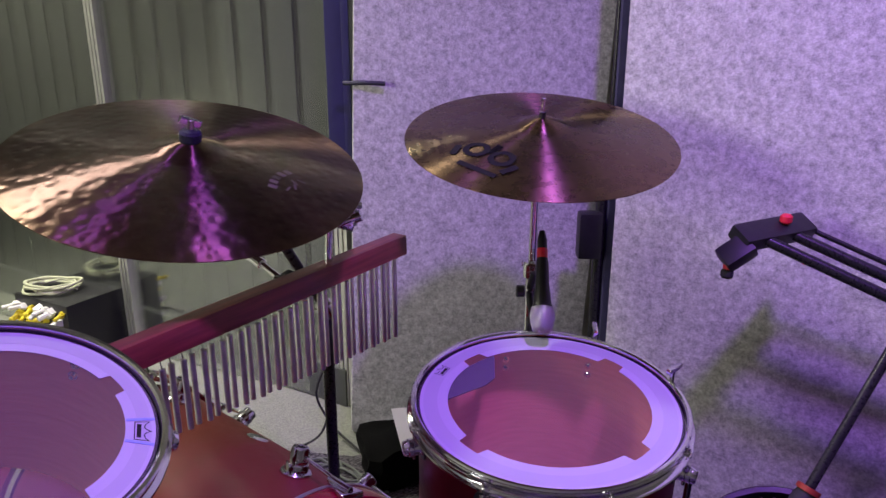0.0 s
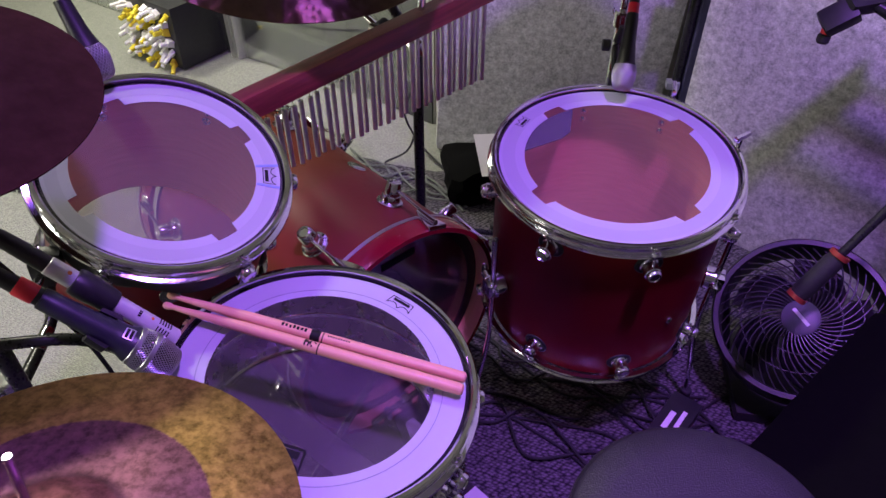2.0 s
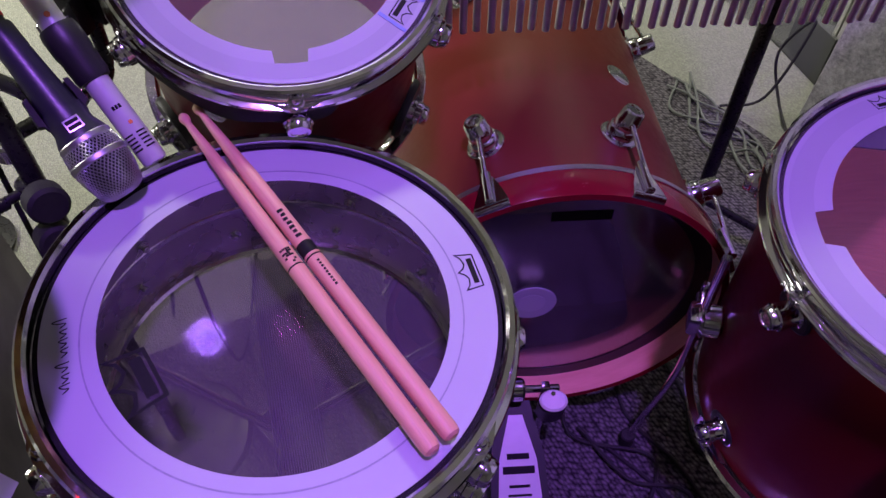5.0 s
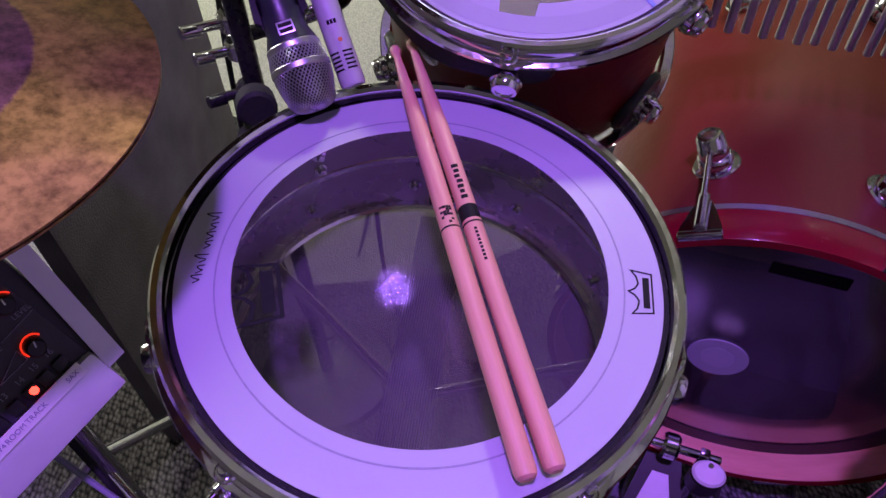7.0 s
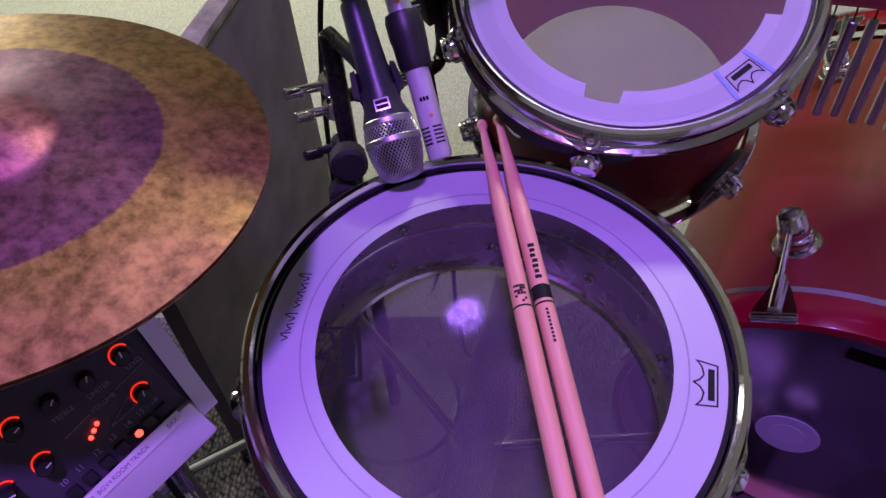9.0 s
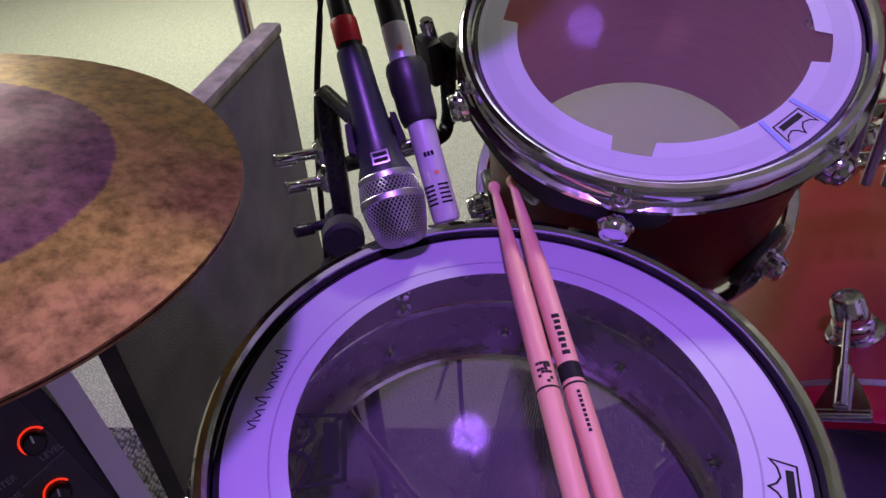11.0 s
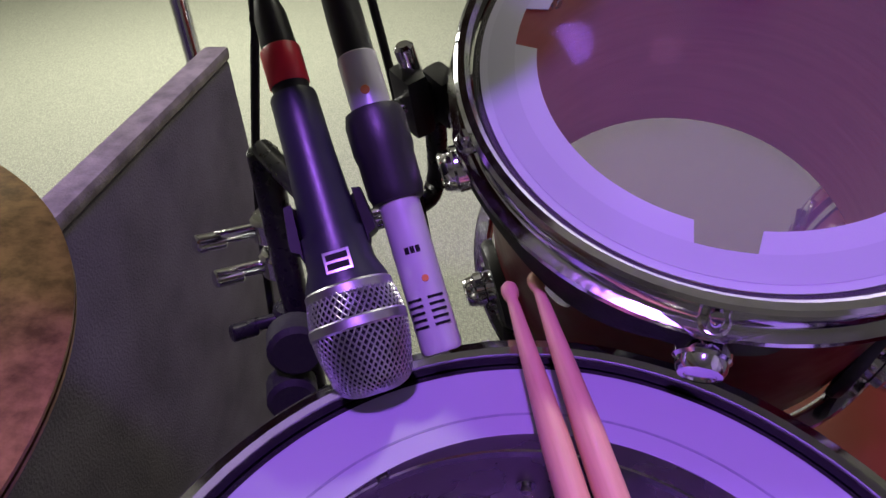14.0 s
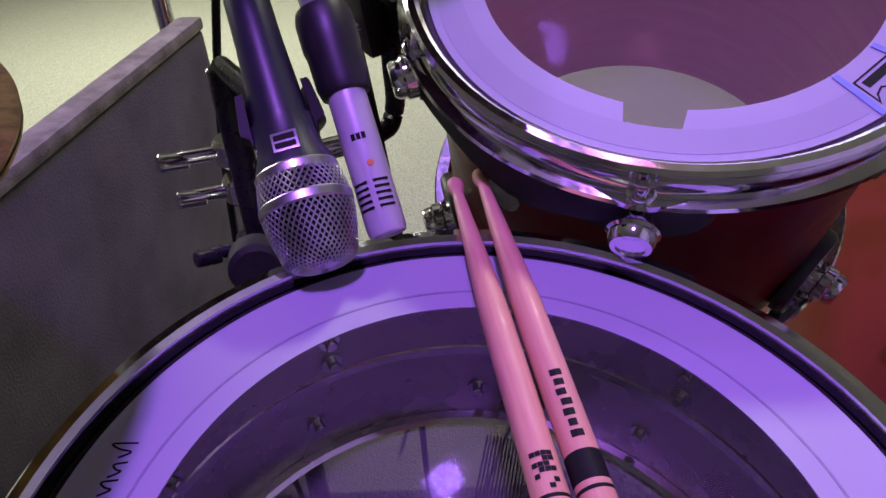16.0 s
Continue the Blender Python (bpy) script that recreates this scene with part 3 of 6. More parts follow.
def drum(name, c, n, rv, depth, shell_m, inner_m, lug_angles, ring_in, notches, label, lug_drop, film, ring_label, t_handles=(), bottom_film=FILM_B, wires=False):
    th = thing(name, head_frame(c, n), label, "drum")
    rs = rv - 0.002
    bm = lathe([(rs - 0.007, -0.010), (rs - 0.003, -0.006), (rs, -0.009), (rs, -depth + 0.009), (rs - 0.003, -depth + 0.006), (rs - 0.007, -depth + 0.010)], 96)
    shell = part("shell", bm, [shell_m], th)
    bm = lathe([(rs - 0.0072, -0.011), (rs - 0.0088, -0.011), (rs - 0.0088, -depth + 0.0012), (rs - 0.0072, -depth + 0.0012)], 96)
    part("shell_lining", bm, inner_m, shell, "inside of the shell")
    part("top_hoop", lathe(hoop_profile(rv), 96), CHROME, th, "chrome counter-hoop")
    part("bottom_hoop", lathe([(r, z - depth) for r, z in hoop_profile(rv, -1)], 96), CHROME, th, "chrome counter-hoop")
    part("flesh_hoop", lathe([(rv - 0.004, -0.0012), (rv + 0.0008, -0.0012), (rv + 0.0008, -0.0032), (rv - 0.004, -0.0032)], 96), INK, th, "black gap round the head")
    head = part("drum_head", lathe([(0, 0), (rv - 0.0005, 0)], 96, False), film, th, "clear film drum head")
    part("bottom_head", lathe([(0, -depth), (rv - 0.003, -depth)], 64, False), bottom_film, th, "clear resonant head")
    ring = part("muffling_ring", ring_mesh(ring_in, rv - 0.0035, notches, 0.0004, 0.0011), WHITE, head, ring_label)
    lm = lug_meshes(False)
    rm = rod_mesh(lug_drop + 0.012)
    for i, a in enumerate(lug_angles):
        for z, up in ((-lug_drop, 1), (-depth + lug_drop, -1)):
            lug = part("lug", lm, None, th, m=turn(a) @ Matrix.Translation((rs - 0.001, 0, z)))
            part("gasket", GASKET, None, lug, m=Matrix.Diagonal((1, 1, 1, 1) if name == "rack_tom" else (0.35, 0.6, 0.8, 1)))
            fl = Matrix.Identity(4) if up == 1 else Matrix.Rotation(math.pi, 4, "X")
            part("tension_rod", rm, None, lug, m=Matrix.Translation((0.0135, 0, lug_drop * up)) @ fl @ pose(0, 0, -0.0095))
            # ear of the hoop that holds the rod
            ear = poly([(-0.009, -0.034), (0.0, -0.026), (0.0065, -0.012), (0.0085, -0.006), (0.0085, 0.006), (0.0065, 0.012), (0.0, 0.026), (-0.009, 0.034)], -0.002, 0.002)
            rod((0.001, 0, -0.003), (0.001, 0, 0.0045), 0.0075, 16, ear)
            part("ear", ear, CHROME, lug, m=Matrix.Translation((0.0115, 0, (lug_drop - 0.0115) * up)))
        # inner bolts of the lugs
        for z in (-lug_drop - 0.009, -lug_drop + 0.009):
            bm = rod((0, 0, 0), (-0.006, 0, 0), 0.0036, 10)
            rod((0, 0, 0), (-0.0015, 0, 0), 0.0065, 14, bm)
            bolt = part("bolt", bm, CHROME, shell, m=turn(a) @ Matrix.Translation((rs - 0.0088, 0, z)))
            if wires and z > -lug_drop:
                part("bolt", bolt.data, None, shell, m=turn(a + 5) @ Matrix.Translation((rs - 0.0088, 0, -depth + lug_drop - 0.012)))
    for a in t_handles:
        bm = rod((0, 0, 0), (0, 0, 0.022), 0.004, 12)
        box(0.036, 0.008, 0.009, bm, pose(0.004, 0, 0.024), 0.003)
        part("t_handle", bm, CHROME, th, "chrome T-shaped handle on a tension rod", turn(a) @ Matrix.Translation((rv + 0.012, 0, 0.002)) @ turn(25))
    return th, head, ring


ZS = 0.62
RED_IN, RED_EDGE = (0.115, 0.0025, 0.009), (0.18, 0.009, 0.010)
RT_SHELL = graded_lacquer_mat("rack_tom_lacquer", RED_EDGE, RED_IN, -0.222, 0.0)
FT_SHELL = graded_lacquer_mat("floor_tom_lacquer", RED_EDGE, RED_IN, -0.356, 0.0)
# kick: warm-lit ends and shadowed middle are put into the lacquer colour
KICK_SHELL = graded_lacquer_mat("kick_lacquer_lit_ends", (0.165, 0.036, 0.019), (0.13, 0.020, 0.015), -0.01, 0.58)

SN_C, SN_N = (0.0029, 0.0020, 0.6237), (0.1292, 0.0290, 0.9912)
FT_C, FT_N = (0.3708, 0.5355, 0.6041), (0.0077, -0.0935, 0.9956)
RT_C, RT_N = (-0.2365, 0.1936, 0.7649), (0.3928, -0.1687, 0.9040)

snare, sn_head, sn_ring = drum("snare_drum", SN_C, SN_N, 0.1737, 0.135, STEEL, STEEL, [14 + 36 * k for k in range(10)], 0.1320, [],
                               "chrome steel snare drum with a clear head and white muffling ring", 0.045, FILM_SN, "white ring with faint printed lines", bottom_film=FILM_S, wires=True)
rack_tom, rt_head, rt_ring = drum("rack_tom", RT_C, RT_N, 0.1468, 0.222, RT_SHELL, INNERWOOD, [30 + 60 * k for k in range(6)], 0.1117, [60, 150, 240, 330],
                                  "dark red lacquered rack tom with a white-edged clear head", 0.031, FILM_RT, "white border with four notches")
floor_tom, ft_head, ft_ring = drum("floor_tom", FT_C, FT_N, 0.2027, 0.356, FT_SHELL, INNERWOOD, [15 + 45 * k for k in range(8)], 0.1557, [42, 132, 222, 312],
                                   "dark red lacquered floor tom on three chrome legs", 0.046, FILM, "white border with four notches", (15, 60))

# prints on the rings
crown_print(0.033, 0.0165, 0.0012, turn(64) @ Matrix.Translation((0.155, 0, 0)) @ turn(90), sn_ring, "black crown mark")
crown_print(0.045, 0.032, 0.0006, turn(-97) @ Matrix.Translation((0.114, 0, 0)) @ turn(-90), sn_head, "black crown mark on the film", t=0.003)
for i, (y, l) in enumerate(((-0.028, 0.010), (-0.019, 0.005), (-0.011, 0.006), (-0.003, 0.005), (0.009, 0.009), (0.018, 0.005), (0.026, 0.007))):
    bm = hose([(-0.004, y - 0.003, 0), (l - 0.004, y - 0.001, 0), (l * 0.6 - 0.004, y + 0.001, 0), (-0.003, y + 0.0015, 0), (0.001, y + 0.0048, 0)], 0.0005, 5, 5)
    bmesh.ops.transform(bm, matrix=turn(-114) @ Matrix.Translation((0.154, 0, 0.0013)) @ Matrix.Diagonal((1, 1, 0.4, 1)), verts=bm.verts)
    part("printed_mark", bm, INK, sn_ring, "black handwritten-looking stroke")
part("ring_line", lathe([(0.1425, 0.00112), (0.1437, 0.00112), (0.1437, 0.0013), (0.1425, 0.0013)], 120), GREYINK, sn_ring, "faint printed line")
crown_print(0.026, 0.017, 0.0012, turn(24) @ Matrix.Translation((0.129, 0, 0)) @ turn(-90), rt_ring, "black crown mark", t=0.0011)
for s in (-1, 1):
    part("tape_strip", box(0.030, 0.0035, 0.0004, m=turn(24 + 7.6 * s) @ Matrix.Translation((0.128, 0, 0.0015))), BLUETAPE, rt_ring, "blue line")
crown_print(0.026, 0.017, 0.0012, turn(153) @ Matrix.Translation((0.185, 0, 0)) @ turn(-90), ft_ring, "black crown mark", t=0.0011)
for hd, r0, r1 in ((rt_head, 0.124, 0.139), (ft_head, 0.172, 0.194)):
    part("border_band", lathe([(r0, 0.00115), (r1, 0.00115), (r1, 0.00125), (r0, 0.00125)], 120), WHITE2, hd, "slightly duller band in the white border")
# flat grey patch under the floor tom film
a0, a1 = 118, 178
out = [(0.158 * math.cos(radians(a)), 0.158 * math.sin(radians(a))) for a in range(a0, a1 + 1, 6)]
out += [(0.105 * math.cos(radians(a)), 0.105 * math.sin(radians(a))) for a in (152, 138)]
part("grey_patch", poly(out, -0.004, -0.002), mat("blue_grey_sheet", (0.06, 0.06, 0.09), 0.8, 0, 0.2, 60), ft_head, "blue-grey patch under the film")

# snare: strainer, wires, stand
bm = bmesh.new()
for i in range(20):
    y = -0.021 + 0.0022 * i
    rod((-0.15, y, -0.137), (0.15, y, -0.137), 0.0007, 5, bm)
bmesh.ops.transform(bm, matrix=turn(-28), verts=bm.verts)
part("snare_wires", bm, SATIN, snare, "strip of thin steel snare wires")
part("shell_bead", lathe([(0.162, -0.064), (0.1645, -0.061), (0.1645, -0.073), (0.162, -0.070)], 96), CHROME, snare, "raised bead round the inside")
part("bearing_bead", lathe([(0.1545, -0.129), (0.157, -0.1265), (0.1625, -0.1265), (0.1625, -0.131), (0.157, -0.132)], 96), CHROME, snare, "rolled lower edge of the shell")
bm = box(0.026, 0.03, 0.075, m=pose(0.011, 0, -0.06), bev=0.004)
box(0.014, 0.012, 0.05, bm, pose(0.03, 0.0, -0.05, 0, 14, 0), 0.003)
rod((0.028, -0.02, -0.03), (0.028, 0.02, -0.03), 0.006, 12, bm)
part("strainer", bm, CHROME, snare, "chrome snare strainer lever", turn(-40) @ Matrix.Translation((0.172, 0, 0)))
part("butt_plate", box(0.018, 0.03, 0.05, m=pose(0.008, 0, -0.07), bev=0.004), CHROME, snare, "chrome butt plate", turn(140) @ Matrix.Translation((0.172, 0, 0)))

st = thing("snare_stand", pose(0.0, 0.0, 0.0), "chrome snare stand with basket arms and tripod legs", "drum stand")
SM = head_frame(SN_C, SN_N)
hub = Vector((-0.055, -0.01, 0.352))
part("tube", rod((hub.x - 0.02, hub.y, 0.12), hub, 0.0125, 20), CHROME, st)
part("tilter", rod(hub + Vector((-0.03, 0, -0.01)), hub + Vector((0.03, 0, -0.01)), 0.02, 20), CHROME, st)
for a in (72, 215, 322):
    e = SM @ Vector((0.187 * math.cos(radians(a)), 0.187 * math.sin(radians(a)), -0.145))
    k = SM @ Vector((0.10 * math.cos(radians(a)) - 0.012, 0.10 * math.sin(radians(a)), -0.212))
    tip = SM @ Vector((0.19 * math.cos(radians(a)), 0.19 * math.sin(radians(a)), -0.125))
    arm = part("basket_arm", hose([hub, k, e, tip], 0.006, 10, 6), CHROME, st)
    part("rubber_grip", rod(e, tip, 0.0095, 14), RUBBER, arm, "black rubber grip")
for a in (20, 140, 260):
    f = Vector((hub.x - 0.02 + 0.25 * math.cos(radians(a)), hub.y + 0.25 * math.sin(radians(a)), 0.012))
    leg = part("leg", rod((hub.x - 0.02, hub.y, 0.23), f, 0.008, 12), CHROME, st)
    part("rubber_foot", rod(f + Vector((0, 0, 0.02)), f - Vector((0, 0, 0.009)), 0.012, 12), RUBBER, leg, "black rubber foot")

# floor tom legs
FM = head_frame(FT_C, FT_N)
for a in (-148, -12, 96):
    top = FM @ Vector((0.224 * math.cos(radians(a)), 0.224 * math.sin(radians(a)), -0.10))
    low = FM @ Vector((0.224 * math.cos(radians(a)), 0.224 * math.sin(radians(a)), -0.36))
    inv = FM.inverted()
    loc = [inv @ top, inv @ low, inv @ Vector((low.x + (low.x - FT_C[0]) * 0.12, low.y + (low.y - FT_C[1]) * 0.12, 0.015))]
    leg = part("leg", hose([loc[0], (loc[0] + loc[1]) / 2, loc[1], (loc[1] + loc[2]) / 2, loc[2]], 0.0055, 12, 4), CHROME, floor_tom, "chrome leg")
    part("rubber_foot", rod(loc[2] + Vector((0, 0, 0.02)), loc[2] - Vector((0, 0, 0.012)), 0.012, 14), RUBBER, leg, "black rubber foot")
    bm = rod((-0.022, 0, 0), (0.004, 0, 0), 0.022, 24)
    box(0.026, 0.03, 0.034, bm, pose(0.004, 0, 0), 0.006)
    rod((0.0, -0.014, 0), (0.0, -0.036, 0.004), 0.009, 14, bm)
    box(0.008, 0.012, 0.03, bm, pose(0.0, -0.038, 0.005), 0.003)
    part("leg_bracket", bm, CHROME, floor_tom, "chrome leg clamp", turn(a) @ Matrix.Translation((0.222, 0, -0.225)))
part("vent", rod((0.2, 0, 0), (0.204, 0, 0), 0.006, 14), CHROME, floor_tom, "chrome air vent", turn(-52) @ Matrix.Translation((0, 0, -0.22)))

# rack tom: suspension bracket under the hoop, arm and badge
bm = bmesh.new()
for a0, a1 in ((-120, -30),):
    rows = []
    for i in range(19):
        a = radians(a0 + (a1 - a0) * i / 18)
        w = 0.016 + 0.012 * abs(math.sin((i / 18) * math.pi * 2)) ** 2
        rows.append([bm.verts.new((r * math.cos(a), r * math.sin(a), z)) for r, z in ((0.157, -0.016), (0.1605, -0.016), (0.1605, -0.016 - w), (0.157, -0.016 - w))])
    for a, b in zip(rows, rows[1:]):
        for k in range(4):
            bm.faces.new((a[k], b[k], b[(k + 1) % 4], a[(k + 1) % 4]))
    bm.faces.new(rows[0])
    bm.faces.new(rows[-1][::-1])
part("suspension_bracket", bm, RUBBER, rack_tom, "black suspension band under the hoop")
part("badge", lathe([(0, 0.0015), (0.018, 0.001), (0.019, 0), (0, 0)], 32, False), CHROME, rack_tom, "oval maker's badge", turn(-62) @ pose(0.1445, 0, -0.075, 0, 90, 0) @ Matrix.Diagonal((1.0, 0.7, 1, 1)))
RTM = head_frame(RT_C, RT_N)

# ---------- bass drum ----------
KA = radians(140)
kn = Vector((math.cos(KA), math.sin(KA), 0))
kc = Vector((0.030, 0.358, 0.303))
KM = Matrix.Translation(kc) @ Matrix((Vector((0, 0, 1)).cross(kn), Vector((0, 0, 1)), kn)).transposed().to_4x4()
# local: x sideways, y up, z away from the player
kick = thing("bass_drum", KM, "red-brown lacquered bass drum with red wooden hoops", "drum")
KR, KL = 0.2127, 0.56
KICK_IN = wood_mat("kick_inside", (0.20, 0.09, 0.065), (0.15, 0.06, 0.045), 0.5, (1, 1, 12), 16, 0.0)
part("shell", lathe([(KR, 0.044), (KR, KL), (KR - 0.008, KL), (KR - 0.008, 0.044)], 128), KICK_SHELL, kick)
part("shell_lining", lathe([(KR - 0.0082, 0.046), (KR - 0.0095, 0.046), (KR - 0.0095, KL - 0.002), (KR - 0.0082, KL - 0.002)], 96), KICK_IN, kick, "inside of the shell")
HOOPRED = mat("hoop_lacquer", (0.22, 0.005, 0.016), 0.22, 0, 0.2, 12, coat=0.5)
HOOPIN = wood_mat("hoop_inside", (0.78, 0.40, 0.28), (0.68, 0.32, 0.22), 0.4, (1, 1, 6), 12, 0.2)
for z0, s in ((0.0, 1), (KL + 0.02, -1)):
    hp = part("wood_hoop", lathe([(KR + 0.0035, z0), (KR + 0.012, z0), (KR + 0.0125, z0 + 0.0015), (KR + 0.0125, z0 + 0.0465), (KR + 0.012, z0 + 0.048), (KR + 0.0035, z0 + 0.048)], 128), HOOPRED, kick, "red lacquered wooden hoop")
    part("hoop_lining", lathe([(KR + 0.0033, z0 + 0.001), (KR + 0.0025, z0 + 0.001), (KR + 0.0025, z0 + 0.046), (KR + 0.0033, z0 + 0.046)], 128), HOOPIN, hp, "pale wooden inside of the hoop")
    part("hoop_edge", lathe([(KR + 0.0127, z0 + 0.041), (KR + 0.0135, z0 + 0.041), (KR + 0.0135, z0 + 0.048), (KR + 0.0127, z0 + 0.048)], 128), SATIN, hp, "silver inlay strip")
part("drum_head", lathe([(0, 0.040), (KR + 0.001, 0.040)], 96, False), FILM_K, kick, "dark smoky film drum head")
part("head_edge", lathe([(KR - 0.02, 0.0385), (KR + 0.0024, 0.0385), (KR + 0.0024, 0.0395), (KR - 0.02, 0.0395)], 96), HEADBLACK, kick, "black rim of the film")
part("front_head", lathe([(0, KL + 0.01), (KR, KL + 0.01)], 96, False), HEADBLACK, kick, "black resonant head")
part("beater_patch", lathe([(0.018, 0.0375), (0.034, 0.0375), (0.035, 0.0385), (0.018, 0.0385)], 48), WHITE2, kick, "white round beater patch", pose(0.025, -0.02, 0))
part("beater_dot", lathe([(0, 0.0372), (0.019, 0.0372), (0.019, 0.0384), (0, 0.0384)], 40, False), WHITE, kick, "white centre of the patch", pose(0.025, -0.02, 0))
part("printed_mark", box(0.075, 0.016, 0.0006, m=pose(-0.02, 0.15, 0.0392)), INK, kick, "black bar print")
klug = lug_meshes(True)
for k in range(8):
    a = 65 + 45 * k
    for zz, s in ((0.125, -1), (KL - 0.085, 1)):
        lug = part("lug", klug, None, kick, m=turn(a) @ Matrix.Translation((KR - 0.001, 0, zz)))
        bm = rod((0.031, 0, 0), (0.023, 0, s * 0.098), 0.0032, 10)
        part("tension_rod", bm, CHROME, lug)
        flip = Matrix(((0, 0, 1, 0.0175), (1, 0, 0, 0), (0, s, 0, s * 0.076), (0, 0, 0, 1)))
        bm = poly([(-0.006, 0), (0.006, 0), (0.012, 0.014), (0.019, 0.036), (0.021, 0.046), (-0.021, 0.046), (-0.019, 0.036), (-0.012, 0.014)], -0.0025, 0.002, None, flip)
        rod((0.0215, 0, s * 0.072), (0.0205, 0, s * 0.118), 0.0062, 12, bm)
        rod((0.0150, -0.021, s * 0.121), (0.0150, 0.021, s * 0.121), 0.0052, 12, bm)
        part("claw", bm, CHROME, lug, "chrome claw hook")
part("badge", lathe([(0, 0.002), (0.018, 0.0015), (0.02, 0), (0, 0)], 32, False), CHROME, kick, "round chrome badge", turn(122) @ pose(KR, 0, 0.28, 0, 90, 0))
for s in (-1, 1):
    a = -38 if s > 0 else 218
    p0 = Vector((KR * math.cos(radians(a)), KR * math.sin(radians(a)), 0.46))
    p1 = Vector((p0.x + s * 0.10, -0.3, 0.52))
    spur = part("spur", rod(p0, p1, 0.009, 14), CHROME, kick, "chrome folding spur")
    part("rubber_tip", rod(p1 + (p0 - p1).normalized() * 0.02, p1, 0.011, 12), RUBBER, spur, "rubber tip")

cu = box(0.30, 0.13, 0.20, bev=0.045)
bmesh.ops.subdivide_edges(cu, edges=cu.edges[:], cuts=2, use_grid_fill=True)
for v in cu.verts:
    v.co += Vector((noise.noise(v.co * 11), noise.noise(v.co * 11 + Vector((3, 1, 4))), noise.noise(v.co * 11 + Vector((7, 2, 5))))) * 0.014
solo("cushion", cu, mat("navy_cloth", (0.018, 0.018, 0.045), 0.9, 0, 0.3, 30, 0.3, 300), "dark blue cushion lying inside the bass drum", "cushion", KM @ pose(0.0, -0.132, 0.17))

# kick pedal
PM = Matrix.Translation((kc.x, kc.y, 0)) @ turn(math.degrees(KA) + 90) @ pose(0.048, 0, 0) @ Matrix.Diagonal((1, 0.78, 1, 1))
pedal = thing("kick_pedal", PM, "black and silver bass drum pedal with a white beater", "drum pedal")
# local: y towards the player
part("base_plate", box(0.10, 0.33, 0.008, m=pose(0, 0.16, 0.010), bev=0.002), BLACK, pedal)
fb = poly([(-0.022, 0.05), (0.022, 0.05), (0.038, 0.14), (0.042, 0.22), (0.036, 0.27), (-0.036, 0.27), (-0.042, 0.22), (-0.038, 0.14)], 0, 0.008)
fbo = part("footboard", fb, BLACK, pedal, "black footboard", pose(0, 0.0, 0.165, -26, 0, 0))
part("footboard_plate", poly([(-0.010, 0.075), (0.010, 0.075), (0.027, 0.15), (0.031, 0.215), (0.02, 0.255), (-0.02, 0.255), (-0.031, 0.215), (-0.027, 0.15)], 0.0085, 0.0105), SILVER, fbo, "silver face of the footboard")
bm = box(0.032, 0.010, 0.0012, m=pose(0, 0.145, 0.011))
box(0.046, 0.013, 0.0012, bm, pose(0, 0.168, 0.011))
box(0.03, 0.005, 0.0012, bm, pose(0, 0.195, 0.011))
box(0.034, 0.004, 0.0012, bm, pose(0, 0.21, 0.011))
part("printed_mark", bm, INK, fbo, "black bars of print")
hp = part("heel_plate", poly([(-0.034, 0.265), (0.034, 0.265), (0.036, 0.31), (0.022, 0.345), (-0.022, 0.345), (-0.036, 0.31)], 0.045, 0.055), SILVER, pedal, "silver heel plate")
bm = hose([(-0.012, 0.288, 0.0555), (0.0, 0.276, 0.0555), (0.012, 0.288, 0.0555)], 0.002, 6, 3)
box(0.034, 0.007, 0.001, bm, pose(0, 0.318, 0.0555))
part("printed_mark", bm, INK, hp, "black bars of print")
for s in (-1, 1):
    part("post", box(0.012, 0.016, 0.19, m=pose(s * 0.04, 0.055, 0.105), bev=0.003), CHROME, pedal)
axle = part("axle", rod((-0.06, 0.055, 0.19), (0.075, 0.055, 0.19), 0.0065, 16), CHROME, pedal)
part("cam", rod((-0.010, 0.055, 0.19), (0.010, 0.055, 0.19), 0.02, 24), CHROME, axle)
bt = part("beater", rod((-0.045, 0.055, 0.19), (-0.045, 0.085, 0.215), 0.0035, 10), CHROME, pedal)
bh = part("beater_head", rod((-0.045, 0.085, 0.165), (-0.045, 0.092, 0.203), 0.020, 28, bev=0.003), BLACK, bt, "black beater head")
part("beater_face", rod((-0.045, 0.0922, 0.2035), (-0.045, 0.0935, 0.211), 0.0195, 28, bev=0.003), WHITEP, bt, "white felt beater face")
part("spring", hose([(0.07, 0.055, 0.185), (0.07, 0.055, 0.1), (0.07, 0.055, 0.03)], 0.006, 8, 3), CHROME, pedal)


# ---------- cymbals ----------
def cymbal_mesh(r, bell_r, bell_h, bow, t=0.0014, n=128):
    top = []
    for i in range(31):
        x = r * i / 30
        # bow falls away from the bell, edge at z = 0
        z = bow * (1 - (x / r) ** 1.7)
        if x < bell_r:
            z = bow * (1 - (bell_r / r) ** 1.7) + bell_h * math.cos(x / bell_r * math.pi / 2) ** 0.8
        top.append((max(x, 0.006), z))
    return lathe(top + [(x, z - t) for x, z in reversed(top)], n)


def cymbal(name, c, n, r, material, label, bell_r, bell_h, bow, nut=True):
    th = thing(name, head_frame(c, n), label, "cymbal", "cymbals of the kit")
    disc = part("disc", cymbal_mesh(r, bell_r, bell_h, bow), material, th)
    z = bow * 0.95 + bell_h
    return th, disc, z


